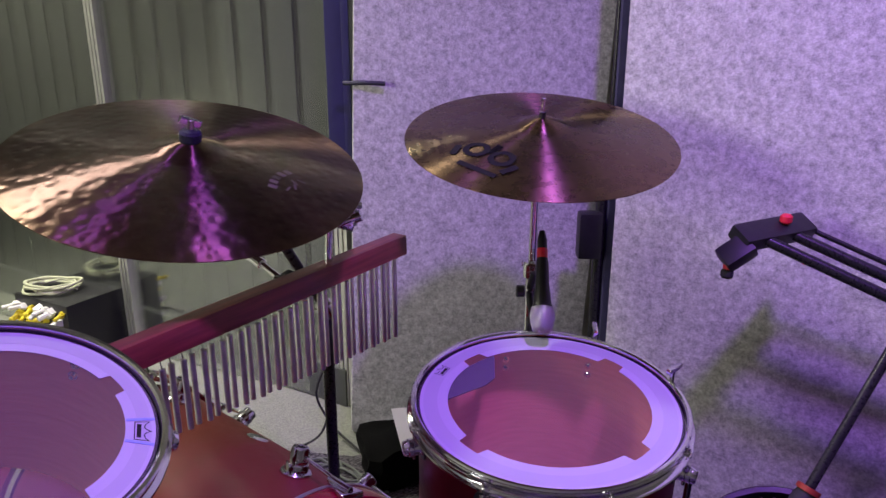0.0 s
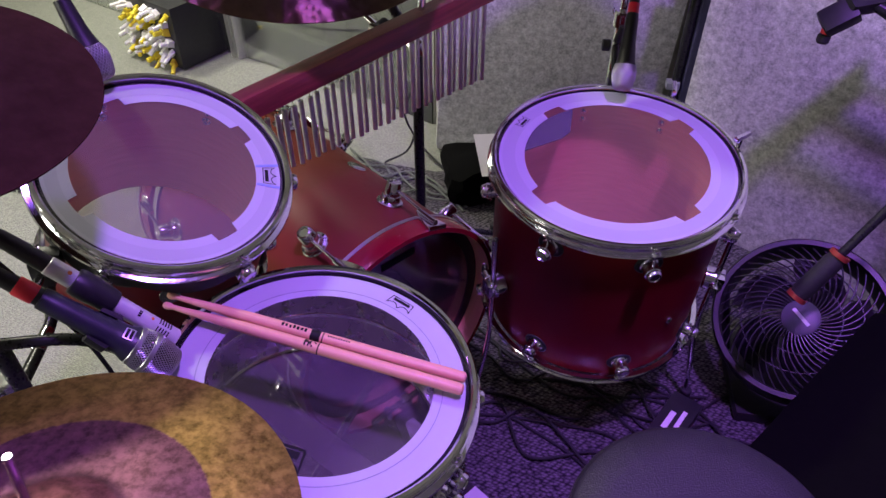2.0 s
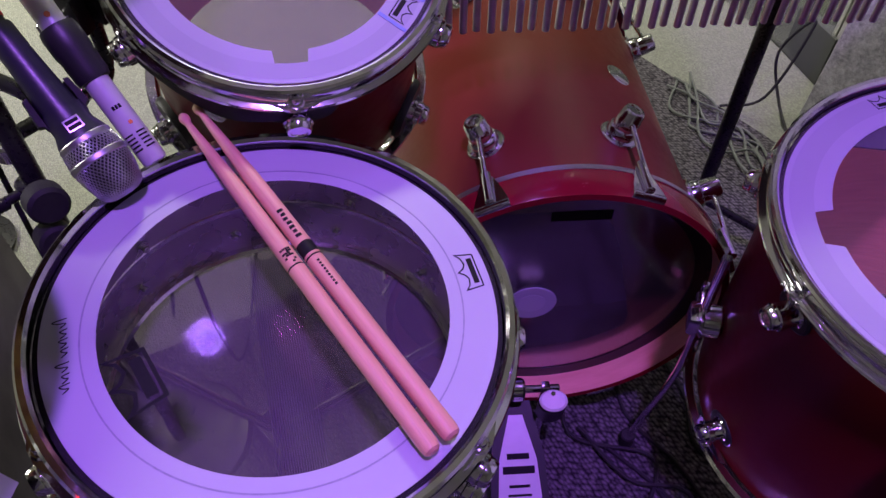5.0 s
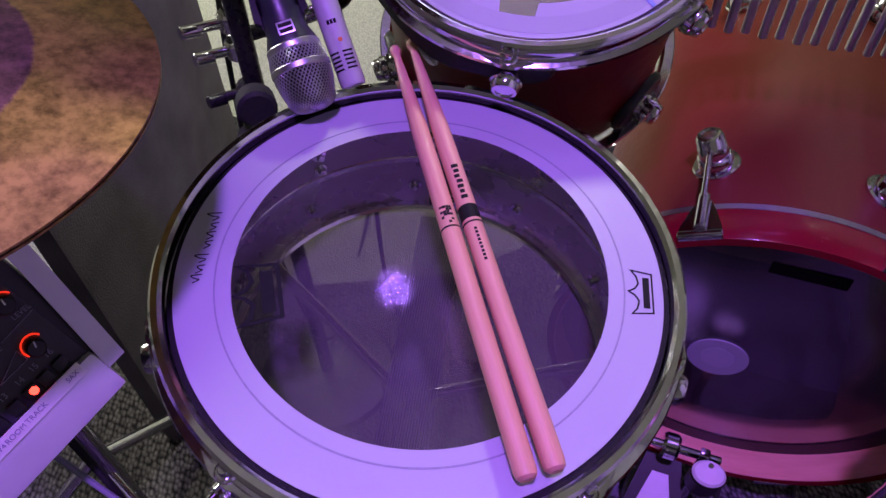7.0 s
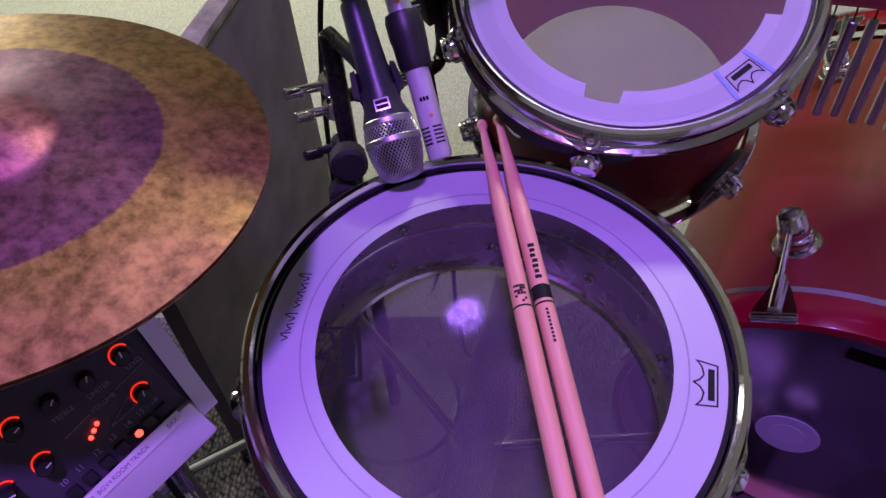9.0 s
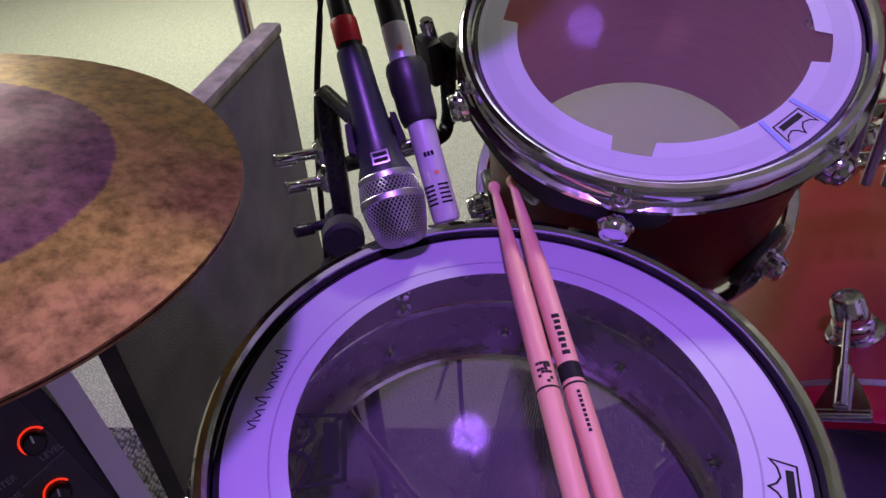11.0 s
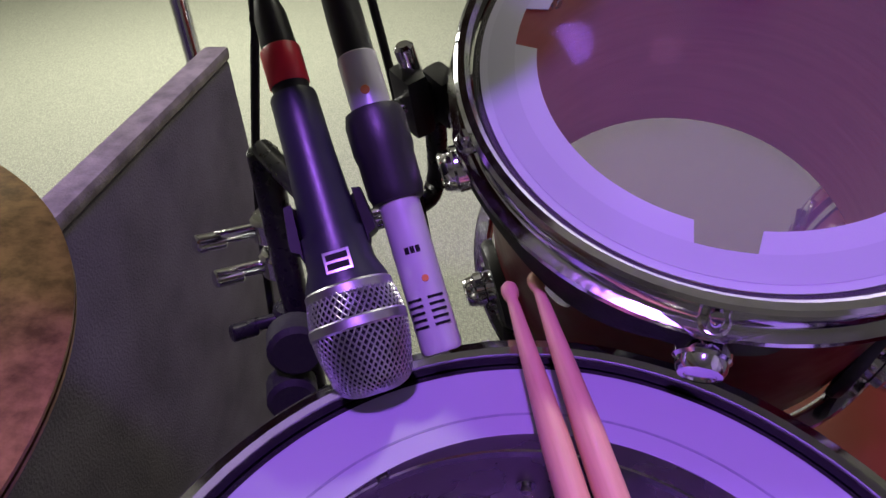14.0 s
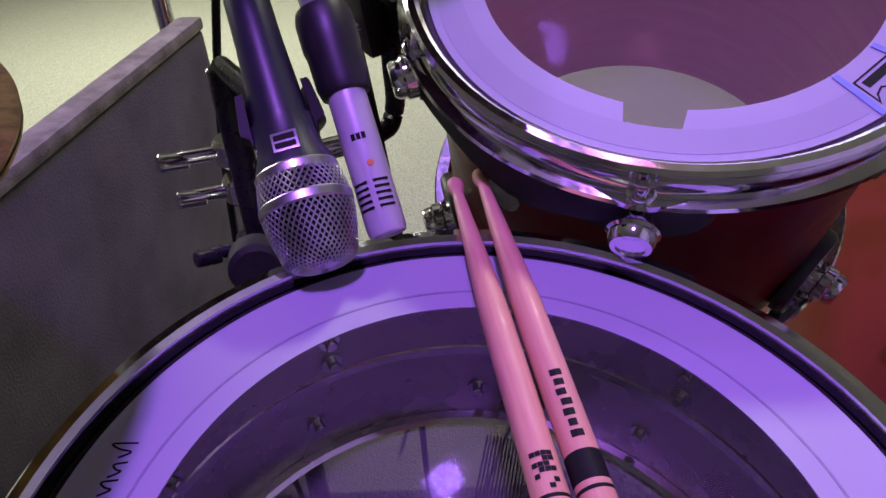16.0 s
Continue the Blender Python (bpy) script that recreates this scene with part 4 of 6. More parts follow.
RIDE = bronze_mat("dark_ride_bronze", [(0.0, (0.12, 0.068, 0.05)), (0.045, (0.075, 0.041, 0.04)), (0.15, (0.075, 0.041, 0.04)), (0.25, (0.085, 0.047, 0.04)), (0.285, (0.11, 0.064, 0.042))], 0.31, 0.26, 60.0, 1.0, 0.3, 0.0)
# near-black browns stand for the dark surroundings this cymbal mirrors
DARKCR = bronze_mat("crash_dark_reflection", [(0.0, (0.04, 0.02, 0.016)), (0.1, (0.03, 0.015, 0.012)), (0.2, (0.037, 0.018, 0.013))], 0.42, 0.2, 45.0, 0.2, 0.3)
CRASH = bronze_mat("crash_bronze", [(0.0, (0.32, 0.20, 0.11)), (0.045, (0.20, 0.125, 0.09)), (0.15, (0.20, 0.125, 0.09)), (0.26, (0.25, 0.16, 0.10))], 0.25, 0.05, 60.0, 1.0, 0.08, 0.0)
HATB = bronze_mat("hat_bronze", [(0.0, (0.50, 0.20, 0.19)), (0.051, (0.46, 0.17, 0.20)), (0.0545, (0.26, 0.11, 0.15)), (0.1135, (0.28, 0.12, 0.16)), (0.1155, (0.52, 0.33, 0.10)), (0.18, (0.46, 0.285, 0.095))], 0.40, 0.6, 20.0, 0.0, 0.9, 0.0, 105.0)
# no metal or gloss, so only the painted dark reflection shows
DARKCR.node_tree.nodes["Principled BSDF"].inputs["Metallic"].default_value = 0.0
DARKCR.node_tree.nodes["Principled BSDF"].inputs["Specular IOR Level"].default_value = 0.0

ride, rd, rz = cymbal("ride_cymbal", (-0.1937, 0.6625, 0.9498), (0.182, -0.2469, 0.9518), 0.2744, RIDE, "large dark hammered bronze ride cymbal on a stand", 0.055, 0.016, 0.030)
crash, cd, cz = cymbal("crash_cymbal", (0.3837, 0.8461, 0.968), (0.0166, -0.2591, 0.9657), 0.2478, CRASH, "brown bronze crash cymbal with a black emblem", 0.045, 0.014, 0.028)
hat, hd, hz = cymbal("hi_hat", (-0.0942, -0.3007, 0.7925), (0.0272, 0.1283, 0.9914), 0.1768, HATB, "two-tone hi-hat cymbals with a gold outer band and a dark centre", 0.05, 0.013, 0.016)
bm = cymbal_mesh(0.1768, 0.05, 0.013, 0.016)
bmesh.ops.transform(bm, matrix=Matrix.Translation((0, 0, -0.004)) @ Matrix.Rotation(math.pi, 4, "X"), verts=bm.verts)
part("bottom_disc", bm, HATB, hat, "lower hi-hat cymbal")

splash, sd, sz_ = cymbal("crash_cymbal", (-0.3232, -0.0191, 0.9817), (0.2118, -0.0643, 0.9752), 0.1596, DARKCR, "bronze crash cymbal over the microphones, its dark reflections painted brown", 0.04, 0.013, 0.024)
part("wing_nut", rod((0, 0, sz_ - 0.003), (0, 0, sz_ + 0.03), 0.006, 12), CHROME, splash, "chrome nut")
part("felt", rod((0, 0, rz - 0.004), (0, 0, rz + 0.016), 0.017, 24, bev=0.004), FELTBLACK, ride, "dark felt washer")
bm = rod((0, 0, rz + 0.014), (0, 0, rz + 0.034), 0.006, 12)
box(0.034, 0.006, 0.012, bm, pose(0, 0, rz + 0.03, 0, 22, 35), 0.002)
part("wing_nut", bm, CHROME, ride, "chrome wing nut")
part("spindle", rod((0, 0, cz - 0.004), (0, 0, cz + 0.036), 0.0042, 12), CHROME, crash, "chrome threaded spindle")
part("sleeve", rod((0, 0, cz - 0.003), (0, 0, cz + 0.012), 0.0062, 14), BLACK, crash, "black sleeve")


def conform(bm, m, bow, R, lift=0.0007):
    """Moves a flat print by m and lays it on the bow of a cymbal."""
    bmesh.ops.transform(bm, matrix=m, verts=bm.verts)
    for v in bm.verts:
        v.co.z = bow * (1 - (math.hypot(v.co.x, v.co.y) / R) ** 1.7) + lift
    return bm


# plain emblem shapes on the cymbals
bm = bmesh.new()
for x in (-0.017, 0.017):
    lathe([(0.008, 0), (0.015, 0), (0.015, 0.0003), (0.008, 0.0003)], 28, True, bm, pose(x, 0, 0))
for x, y in ((-0.036, -0.012), (0.036, -0.012), (0.0, 0.010)):
    box(0.008, 0.02, 0.0003, bm, pose(x, y, 0.0002, 0, 0, 20 if x < 0 else -20 if x > 0 else 0))
box(0.05, 0.007, 0.0003, bm, pose(0.008, -0.030, 0.0002))
conform(bm, turn(-132) @ Matrix.Translation((0.149, 0, 0)) @ turn(90) @ Matrix.Scale(1.6, 4), 0.028, 0.253, 0.0012)
part("emblem", bm, INK, crash, "black emblem print")
bm = bmesh.new()
for i in range(5):
    box(0.008, 0.012 - 0.001 * (i % 3), 0.0003, bm, pose(-0.022 + 0.011 * i, 0.016 - 0.0012 * (i - 2) ** 2, 0, 0, 0, -6 * (i - 2)))
for i in range(4):
    box(0.012, 0.003, 0.0003, bm, pose(-0.014 + 0.009 * i, -0.006 - 0.005 * (i % 2), 0, 0, 0, 30 * i))
conform(bm, turn(-10) @ Matrix.Translation((0.165, 0, 0)) @ turn(90) @ Matrix.Scale(1.25, 4), 0.03, 0.279)
part("emblem", bm, mat("faded_ink", (0.05, 0.03, 0.03), 0.5), ride, "faded black print")


def stand_pole(name, pts, r, label, material=CHROME, feet=True, base=None, hubz=0.42):
    th = thing(name, pose(0, 0, 0), label, "cymbal stand")
    for i, (a, b) in enumerate(zip(pts, pts[1:])):
        part("tube", rod(a, b, r[i], 18), material, th)
        if i:
            d = (Vector(b) - Vector(a)).normalized()
            cl = rod(Vector(a) - d * 0.018, Vector(a) + d * 0.018, r[i - 1] * 1.5, 18)
            side = d.cross(Vector((0.6, 0.2, 0.5))).normalized()
            rod(Vector(a), Vector(a) + side * 0.035, 0.006, 10, cl)
            box(0.008, 0.03, 0.014, cl, Matrix.Translation(Vector(a) + side * 0.036), 0.003)
            part("clamp", cl, CHROME, th, "chrome clamp with wing bolt")
    if feet:
        x, y = pts[0][0], pts[0][1]
        for a in (30, 150, 270):
            f = Vector((x + 0.27 * math.cos(radians(a)), y + 0.27 * math.sin(radians(a)), 0.014))
            leg = part("leg", rod((x, y, hubz), f, 0.008, 12), material, th)
            part("rubber_foot", rod(f + Vector((0, 0, 0.018)), f - Vector((0, 0, 0.009)), 0.013, 12), RUBBER, leg, "black rubber foot")
    return th


RM = head_frame((-0.1937, 0.6625, 0.9498), (0.182, -0.2469, 0.9518))
CM = head_frame((0.3837, 0.8461, 0.968), (0.0166, -0.2591, 0.9657))
HM = head_frame((-0.0942, -0.3007, 0.7925), (0.0272, 0.1283, 0.9914))
stand_pole("cymbal_stand", [(-0.03, 0.88, 0.02), (-0.03, 0.88, 0.62), (-0.10, 0.80, 0.80), RM @ Vector((0, 0, 0.042))], [0.0125, 0.010, 0.006], "black and chrome stand under the ride cymbal and the chimes", BLACKTUBE, hubz=0.13)
stand_pole("cymbal_stand", [(0.385, 0.90, 0.02), (0.385, 0.90, 0.70), CM @ Vector((0, 0, -0.09)), CM @ Vector((0, 0, 0.038))], [0.0125, 0.0085, 0.005], "chrome stand under the crash cymbal")
hs = stand_pole("hi_hat_stand", [(-0.13, -0.34, 0.02), (-0.118, -0.325, 0.55), HM @ Vector((0, 0, 0.10))], [0.0125, 0.0035], "chrome hi-hat stand with a pull rod", hubz=0.3)

# ---------- sticks ----------
def stick(tip, butt, label, mark):
    L = (Vector(butt) - Vector(tip)).length
    th = thing("drumstick", axis_m(tip, butt), label, "drumstick", "pair of drumsticks on the snare drum")
    prof = [(0, 0), (0.0025, 0.0006), (0.0043, 0.003), (0.0048, 0.006), (0.0043, 0.0095), (0.0030, 0.0125), (0.0033, 0.018), (0.0048, 0.05), (0.0070, 0.10), (0.0072, 0.13),
            (0.0072, L - 0.006), (0.0064, L - 0.002), (0.004, L), (0, L)]
    part("shaft", lathe(prof, 28, False), HICKORY, th)
    r = 0.00728
    if mark == "band":
        part("black_band", lathe([(r, 0.185), (r, 0.197), (r - 0.0004, 0.197), (r - 0.0004, 0.185)], 28), INK, th, "black printed band")
        part("thin_band", lathe([(r, 0.1995), (r, 0.2010), (r - 0.0004, 0.2010), (r - 0.0004, 0.1995)], 28), INK, th, "thin black band")
        marks = [(-0.0024 + 0.0005 * (i % 3), 0.0026 - 0.0006 * (i % 2), 0.148 + 0.0048 * i, 0.0030) for i in range(7)]
        marks += [(-0.001, 0.001, 0.206 + 0.0032 * i, 0.0020) for i in range(9)]
    else:
        part("thin_band", lathe([(r, 0.197), (r, 0.1985), (r - 0.0004, 0.1985), (r - 0.0004, 0.197)], 28), INK, th, "thin black band")
        rnd = random.Random(4)
        marks = [(-0.0045 + 0.0023 * j, -0.0024 + 0.0023 * j, 0.180 + 0.0022 * i, 0.0019) for i in range(7) for j in range(4) if rnd.random() < 0.6]
    # wrap the print round the shaft
    inv = th.matrix_basis.inverted().to_3x3() @ Vector((0.35, -0.1, 0.93))
    a = math.atan2(inv.y, inv.x)
    for x0, x1, y, h in marks:
        bm = poly([(x0, y), ((x0 + x1) / 2, y), (x1, y), (x1, y + h), ((x0 + x1) / 2, y + h), (x0, y + h)], 0, 0.0002)
        for v in bm.verts:
            rr, th_a = r + v.co.z, a + v.co.x / r
            v.co = Vector((rr * math.cos(th_a), rr * math.sin(th_a), v.co.y))
        part("printed_mark", bm, INK, th, smooth=False)
    return th


stick((-0.202, 0.062, 0.672), (0.170, 0.027, 0.6175), "natural hickory drumstick with a black printed band", "band")
stick((-0.201, 0.047, 0.670), (0.169, 0.0095, 0.6175), "natural hickory drumstick with a small black stamp", "stamp")


# ---------- microphones ----------
def knurl_mesh(r0, r1, L, nx=62, ny=20, wire=0.0005):
    """A woven wire grille: crossing strands round a rounded barrel along z."""
    bm = bmesh.new()

    def prof(t):
        # radius along the length, domed end
        if t < 0.66:
            return r0 + (r1 - r0) * math.sin(min(t / 0.3, 1) * math.pi / 2) - r1 * 0.16 * (max(t - 0.3, 0) / 0.36) ** 1.7, t * 1.18 * L
        s = (t - 0.66) / 0.34
        return r1 * 0.84 * math.cos(s * math.pi / 2 * 0.985) ** 0.6, L * (0.7788 + 0.2212 * math.sin(s * math.pi / 2))
    for sgn in (-1, 1):
        for i in range(nx):
            pts = []
            for k in range(ny + 1):
                t = k / ny
                r, z = prof(t)
                a = 2 * math.pi * i / nx + sgn * t * 1.9
                pts.append((r * math.cos(a), r * math.sin(a), z))
            hose(pts, wire, 4, 1, bm)
    return bm, prof


def vocal_mic(end, grille, label, red=True):
    """Handheld microphone whose cable end is at end and whose grille points at grille."""
    th = thing("microphone", axis_m(end, grille), label, "microphone")
    L = (Vector(grille) - Vector(end)).length
    g = L - 0.050
    part("body", lathe([(0, 0), (0.0115, 0), (0.012, 0.002), (0.0125, 0.03), (0.0152, 0.085), (0.0163, g - 0.03), (0.0170, g - 0.014), (0.0205, g - 0.005), (0.0210, g), (0, g)], 40, False), MICBODY, th)
    bm, prof = knurl_mesh(0.0210, 0.0234, 0.050, 44, 26, 0.00052)
    gr = part("grille", bm, SATIN, th, "silver woven wire grille", Matrix.Translation((0, 0, g)))
    part("foam", lathe([(0, 0.001)] + [(prof(t / 12)[0] * 0.92, prof(t / 12)[1] * 0.97) for t in range(13)] + [(0, 0.0485)], 32, False), mat("grille_foam", (0.03, 0.03, 0.035), 0.9), gr, "dark foam inside the grille")
    part("grille_band", lathe([(0.0235, 0.0135), (0.0243, 0.0145), (0.0243, 0.0185), (0.0235, 0.0195), (0.0227, 0.0165)], 40), SATIN, gr, "satin ring round the grille")
    part("collar", lathe([(0.0209, g - 0.003), (0.0217, g - 0.002), (0.0217, g + 0.002), (0.0208, g + 0.003)], 40), SATIN, th)
    return th, L, g


beta, bl, bg = vocal_mic((-0.2645, -0.0465, 0.767), (-0.153, -0.0335, 0.660), "dark blue-black handheld microphone with a silver grille over the snare drum")
xl = part("connector", lathe([(0, -0.058), (0.006, -0.056), (0.0085, -0.045), (0.0095, -0.02), (0.0095, 0.001), (0, 0.001)], 28, False), BLACK, beta, "black cable connector")
part("red_sleeve", lathe([(0.0099, -0.026), (0.0105, -0.025), (0.0105, -0.006), (0.0099, -0.005)], 28), RED, xl, "red tape sleeve")
inv = beta.matrix_basis.inverted().to_3x3() @ Vector((0.75, -0.1, 0.65))
pa = math.degrees(math.atan2(inv.y, inv.x))
bdg = part("badge", box(0.001, 0.013, 0.011, bev=0.0004), SATIN, beta, "small silver-edged badge", turn(pa) @ Matrix.Translation((0.0177, 0, bg - 0.0135)) @ pose(0, 0, 0, 0, 14, 0))
part("badge_face", box(0.0006, 0.0105, 0.0032), INK, bdg, "", Matrix.Translation((0.0005, 0, 0.0025)))
part("badge_face", box(0.0006, 0.0105, 0.0032), INK, bdg, "", Matrix.Translation((0.0005, 0, -0.0022)))
bm = bmesh.new()
rows = []
for i in range(25):
    a = radians(pa + 180 - 108 + 9 * i)
    rows.append([bm.verts.new((r * math.cos(a), r * math.sin(a), z)) for r, z in ((0.0160, 0.056), (0.0200, 0.057), (0.0222, 0.075), (0.0222, bg - 0.026), (0.0182, bg - 0.024), (0.0172, 0.085))])
for p, q in zip(rows, rows[1:]):
    for k in range(6):
        bm.faces.new((p[k], q[k], q[(k + 1) % 6], p[(k + 1) % 6]))
bm.faces.new(rows[0])
bm.faces.new(rows[-1][::-1])
clip = part("clip", bm, BLACK, beta, "black plastic spring clip")

co = thing("microphone", axis_m((-0.2735, -0.0110, 0.7795), (-0.1665, 0.0018, 0.665)), "slim silver pencil microphone beside the handheld one", "microphone")
cl = 0.158
part("body", lathe([(0, 0), (0.0095, 0), (0.0105, 0.001), (0.0105, cl - 0.003), (0.0095, cl - 0.0005), (0.0075, cl), (0.0072, cl - 0.0015), (0, cl - 0.0015)], 36, False), SILVER, co)
part("clip", lathe([(0.0106, 0.030), (0.0145, 0.031), (0.0158, 0.036), (0.0158, 0.052), (0.0148, 0.056), (0.0145, 0.074), (0.0132, 0.079), (0.0106, 0.080)], 32), BLACK, co, "black plastic clip")
part("connector", lathe([(0, -0.07), (0.006, -0.068), (0.009, -0.05), (0.0098, -0.02), (0.0098, 0.0), (0, 0)], 28, False), BLACK, co, "black cable connector")
inv = co.matrix_basis.inverted().to_3x3() @ Vector((0.75, -0.1, 0.65))
pa = math.degrees(math.atan2(inv.y, inv.x))
for s in (-22, 40):
    for i in range(5):
        part("slot", box(0.0012, 0.008, 0.0014), INK, co, "", turn(pa + s) @ Matrix.Translation((0.0101, 0, cl - 0.014 - 0.0034 * i)))
part("dot", rod((0.0102, 0, 0), (0.0109, 0, 0), 0.0018, 12), ORANGE, co, "orange dot", turn(pa - 8) @ Matrix.Translation((0, 0, cl - 0.037)))
part("dot", rod((0.0102, 0, 0), (0.0109, 0, 0), 0.0024, 12), ORANGE, co, "orange dot", turn(pa + 4) @ Matrix.Translation((0, 0, 0.022)))
bm = bmesh.new()
for i in range(3):
    box(0.0007, 0.0022, 0.0035, bm, turn(pa + 4 + 15 * (i - 1)) @ Matrix.Translation((0.0104, 0, cl - 0.052)))
part("printed_mark", bm, INK, co, "small dark print")

# boom stand that carries both microphones
ms = thing("mic_stand", pose(-0.003, 0.009, -0.007), "black microphone stand with chrome clamps beside the snare drum", "microphone stand")
part("upright", rod((-0.335, -0.085, 0.02), (-0.318, -0.08, 0.72), 0.010, 16), BLACKTUBE, ms)
part("base", lathe([(0, 0), (0.11, 0), (0.112, 0.006), (0.105, 0.014), (0.02, 0.022), (0, 0.022)], 48, False), BLACKTUBE, ms, "round black iron base", pose(-0.335, -0.085, 0.005))
part("cross_bar", hose([(-0.318, -0.08, 0.72), (-0.25, -0.05, 0.705), (-0.20, -0.035, 0.672)], 0.007, 10, 5), BLACKTUBE, ms)
for z, y in ((0.655, -0.105), (0.625, -0.10), (0.575, -0.10)):
    bm = rod((-0.332, -0.085, z), (-0.325, y - 0.020, z + 0.003), 0.0052, 12)
    rod((-0.333, -0.085, z - 0.010), (-0.333, -0.085, z + 0.010), 0.0145, 16, bm)
    rod((-0.327, y - 0.012, z), (-0.320, y - 0.030, z + 0.004), 0.0066, 12, bm)
    part("clamp", bm, CHROME if z > 0.6 else BLACKTUBE, ms, "clamp with a screw knob")
part("knob", rod((-0.30, -0.085, 0.585), (-0.275, -0.085, 0.588), 0.02, 20), RUBBER, ms, "black plastic knob")
part("knob", rod((-0.295, -0.095, 0.545), (-0.27, -0.095, 0.548), 0.018, 20), RUBBER, ms, "black plastic knob")


def cable(pts, r=0.003, label="thin black rubber microphone cable", material=RUBBER):
    return solo("cable", hose(pts, r, 8, 8), material, label, "cable")


b_end = beta.matrix_basis @ Vector((0, 0, -0.055))
c_end = co.matrix_basis @ Vector((0, 0, -0.066))
cable([b_end, b_end + Vector((-0.03, -0.005, 0.025)), b_end + Vector((-0.07, -0.01, -0.03)), (-0.365, -0.09, 0.6), (-0.36, -0.10, 0.3), (-0.40, -0.05, 0.012), (-0.7, 0.1, 0.008)])
cable([c_end, c_end + Vector((-0.03, 0.0, 0.025)), c_end + Vector((-0.055, 0.03, -0.05)), (-0.30, 0.03, 0.55), (-0.33, 0.04, 0.2), (-0.42, 0.10, 0.012), (-0.75, 0.35, 0.008)])

# rack tom holder, seen behind the microphones
th = thing("tom_holder", pose(-0.003, 0.009, -0.007), "chrome and black tom holder arm at the rack tom", "tom holder")
p0 = RTM @ Vector((-0.075, -0.128, -0.045))
part("arm", hose([(-0.318, 0.030, 0.75), (-0.334, 0.033, 0.70), (-0.35, 0.034, 0.658), (-0.345, 0.015, 0.642), (-0.328, -0.075, 0.640)], 0.0075, 12, 6), BLACKTUBE, th)
part("arm_sleeve", rod((-0.344, 0.010, 0.6415), (-0.338, -0.025, 0.641), 0.0082, 14), CHROME, th, "chrome end of the arm")
for y, h in ((0.016, 0.044), (0.036, 0.036)):
    bm = box(0.024, 0.015, h, m=Matrix.Translation((-0.317, y, 0.737)) @ pose(0, 0, 0, 12, 10, 20), bev=0.005)
    part("clamp", bm, BLACK, th, "black clamp jaw")
part("wing_bolt", rod((-0.316, 0.018, 0.752), (-0.314, 0.012, 0.774), 0.0062, 14, bev=0.002), CHROME, th, "chrome wing bolt")
part("stub", rod((-0.316, 0.012, 0.735), (-0.312, -0.018, 0.733), 0.0055, 14), CHROME, th, "chrome stub rod")
part("bracket", rod((-0.317, 0.034, 0.735), p0, 0.008, 14), CHROME, th, "chrome rod into the tom")
ts = stand_pole("cymbal_stand", [(-1.0, -0.178, 0.02), (-1.0, -0.178, 1.12), (-0.342, -0.012, 0.93), (-0.316, -0.021, 1.018)], [0.0125, 0.009, 0.005], "chrome boom stand under the dark crash cymbal", feet=False)
part("base", lathe([(0, 0), (0.09, 0), (0.092, 0.006), (0.02, 0.02), (0, 0.02)], 40, False), BLACKTUBE, ts, "round black base", pose(-1.0, -0.178, 0.005))

# floor tom clip microphone
tm = thing("tom_microphone", axis_m((0.386, 0.772, 0.762), (0.380, 0.690, 0.652)), "black tom microphone with a silver grille clipped to the floor tom", "microphone")
part("body", lathe([(0, 0.0), (0.010, 0.0), (0.0115, 0.01), (0.0125, 0.05), (0.0165, 0.085), (0.0185, 0.092), (0, 0.092)], 32, False), BLACK, tm)
bm, prof = knurl_mesh(0.0185, 0.0215, 0.046, 30, 12, 0.0006)
gr = part("grille", bm, SATIN, tm, "silver wire grille", Matrix.Translation((0, 0, 0.092)))
part("foam", lathe([(0, 0.001)] + [(prof(t / 12)[0] * 0.93, prof(t / 12)[1] * 0.97) for t in range(13)] + [(0, 0.0445)], 28, False), mat("pale_foam", (0.8, 0.8, 0.8), 0.9), gr, "pale lining of the grille")
part("connector", lathe([(0, -0.055), (0.005, -0.053), (0.009, -0.035), (0.009, 0.0), (0, 0)], 24, False), BLACK, tm)
part("red_sleeve", lathe([(0.0093, -0.018), (0.0099, -0.017), (0.0099, 0.004), (0.0093, 0.005)], 24), RED, tm, "red tape sleeve")
bm = box(0.03, 0.02, 0.045, m=pose(0.374, 0.752, 0.635, 25, 0, 0), bev=0.004)
hose([(0.372, 0.76, 0.65), (0.368, 0.79, 0.69), (0.375, 0.785, 0.73)], 0.007, 10, 5, bm)
rod((0.356, 0.77, 0.70), (0.340, 0.77, 0.70), 0.011, 16, bm)
bmesh.ops.transform(bm, matrix=tm.matrix_basis.inverted(), verts=bm.verts)
part("clip", bm, BLACK, tm, "black rim clip")
# rack tom microphone on the far rim
tq = thing("tom_microphone", axis_m(RTM @ Vector((-0.19, 0.11, 0.09)), RTM @ Vector((-0.115, 0.075, 0.020))), "small tom microphone with a silver grille at the rack tom", "microphone")
part("body", lathe([(0, 0.0), (0.010, 0.0), (0.0125, 0.04), (0.0165, 0.06), (0, 0.06)], 28, False), BLACK, tq)
part("grille", knurl_mesh(0.0165, 0.0205, 0.044, 28, 12, 0.0006)[0], SATIN, tq, "silver wire grille", Matrix.Translation((0, 0, 0.06)))
part("foam", lathe([(0, 0.001), (0.017, 0.002), (0.0185, 0.02), (0.014, 0.036), (0, 0.042)], 24, False), mat("grey_foam", (0.3, 0.3, 0.32), 0.9), tq, "", Matrix.Translation((0, 0, 0.06)))

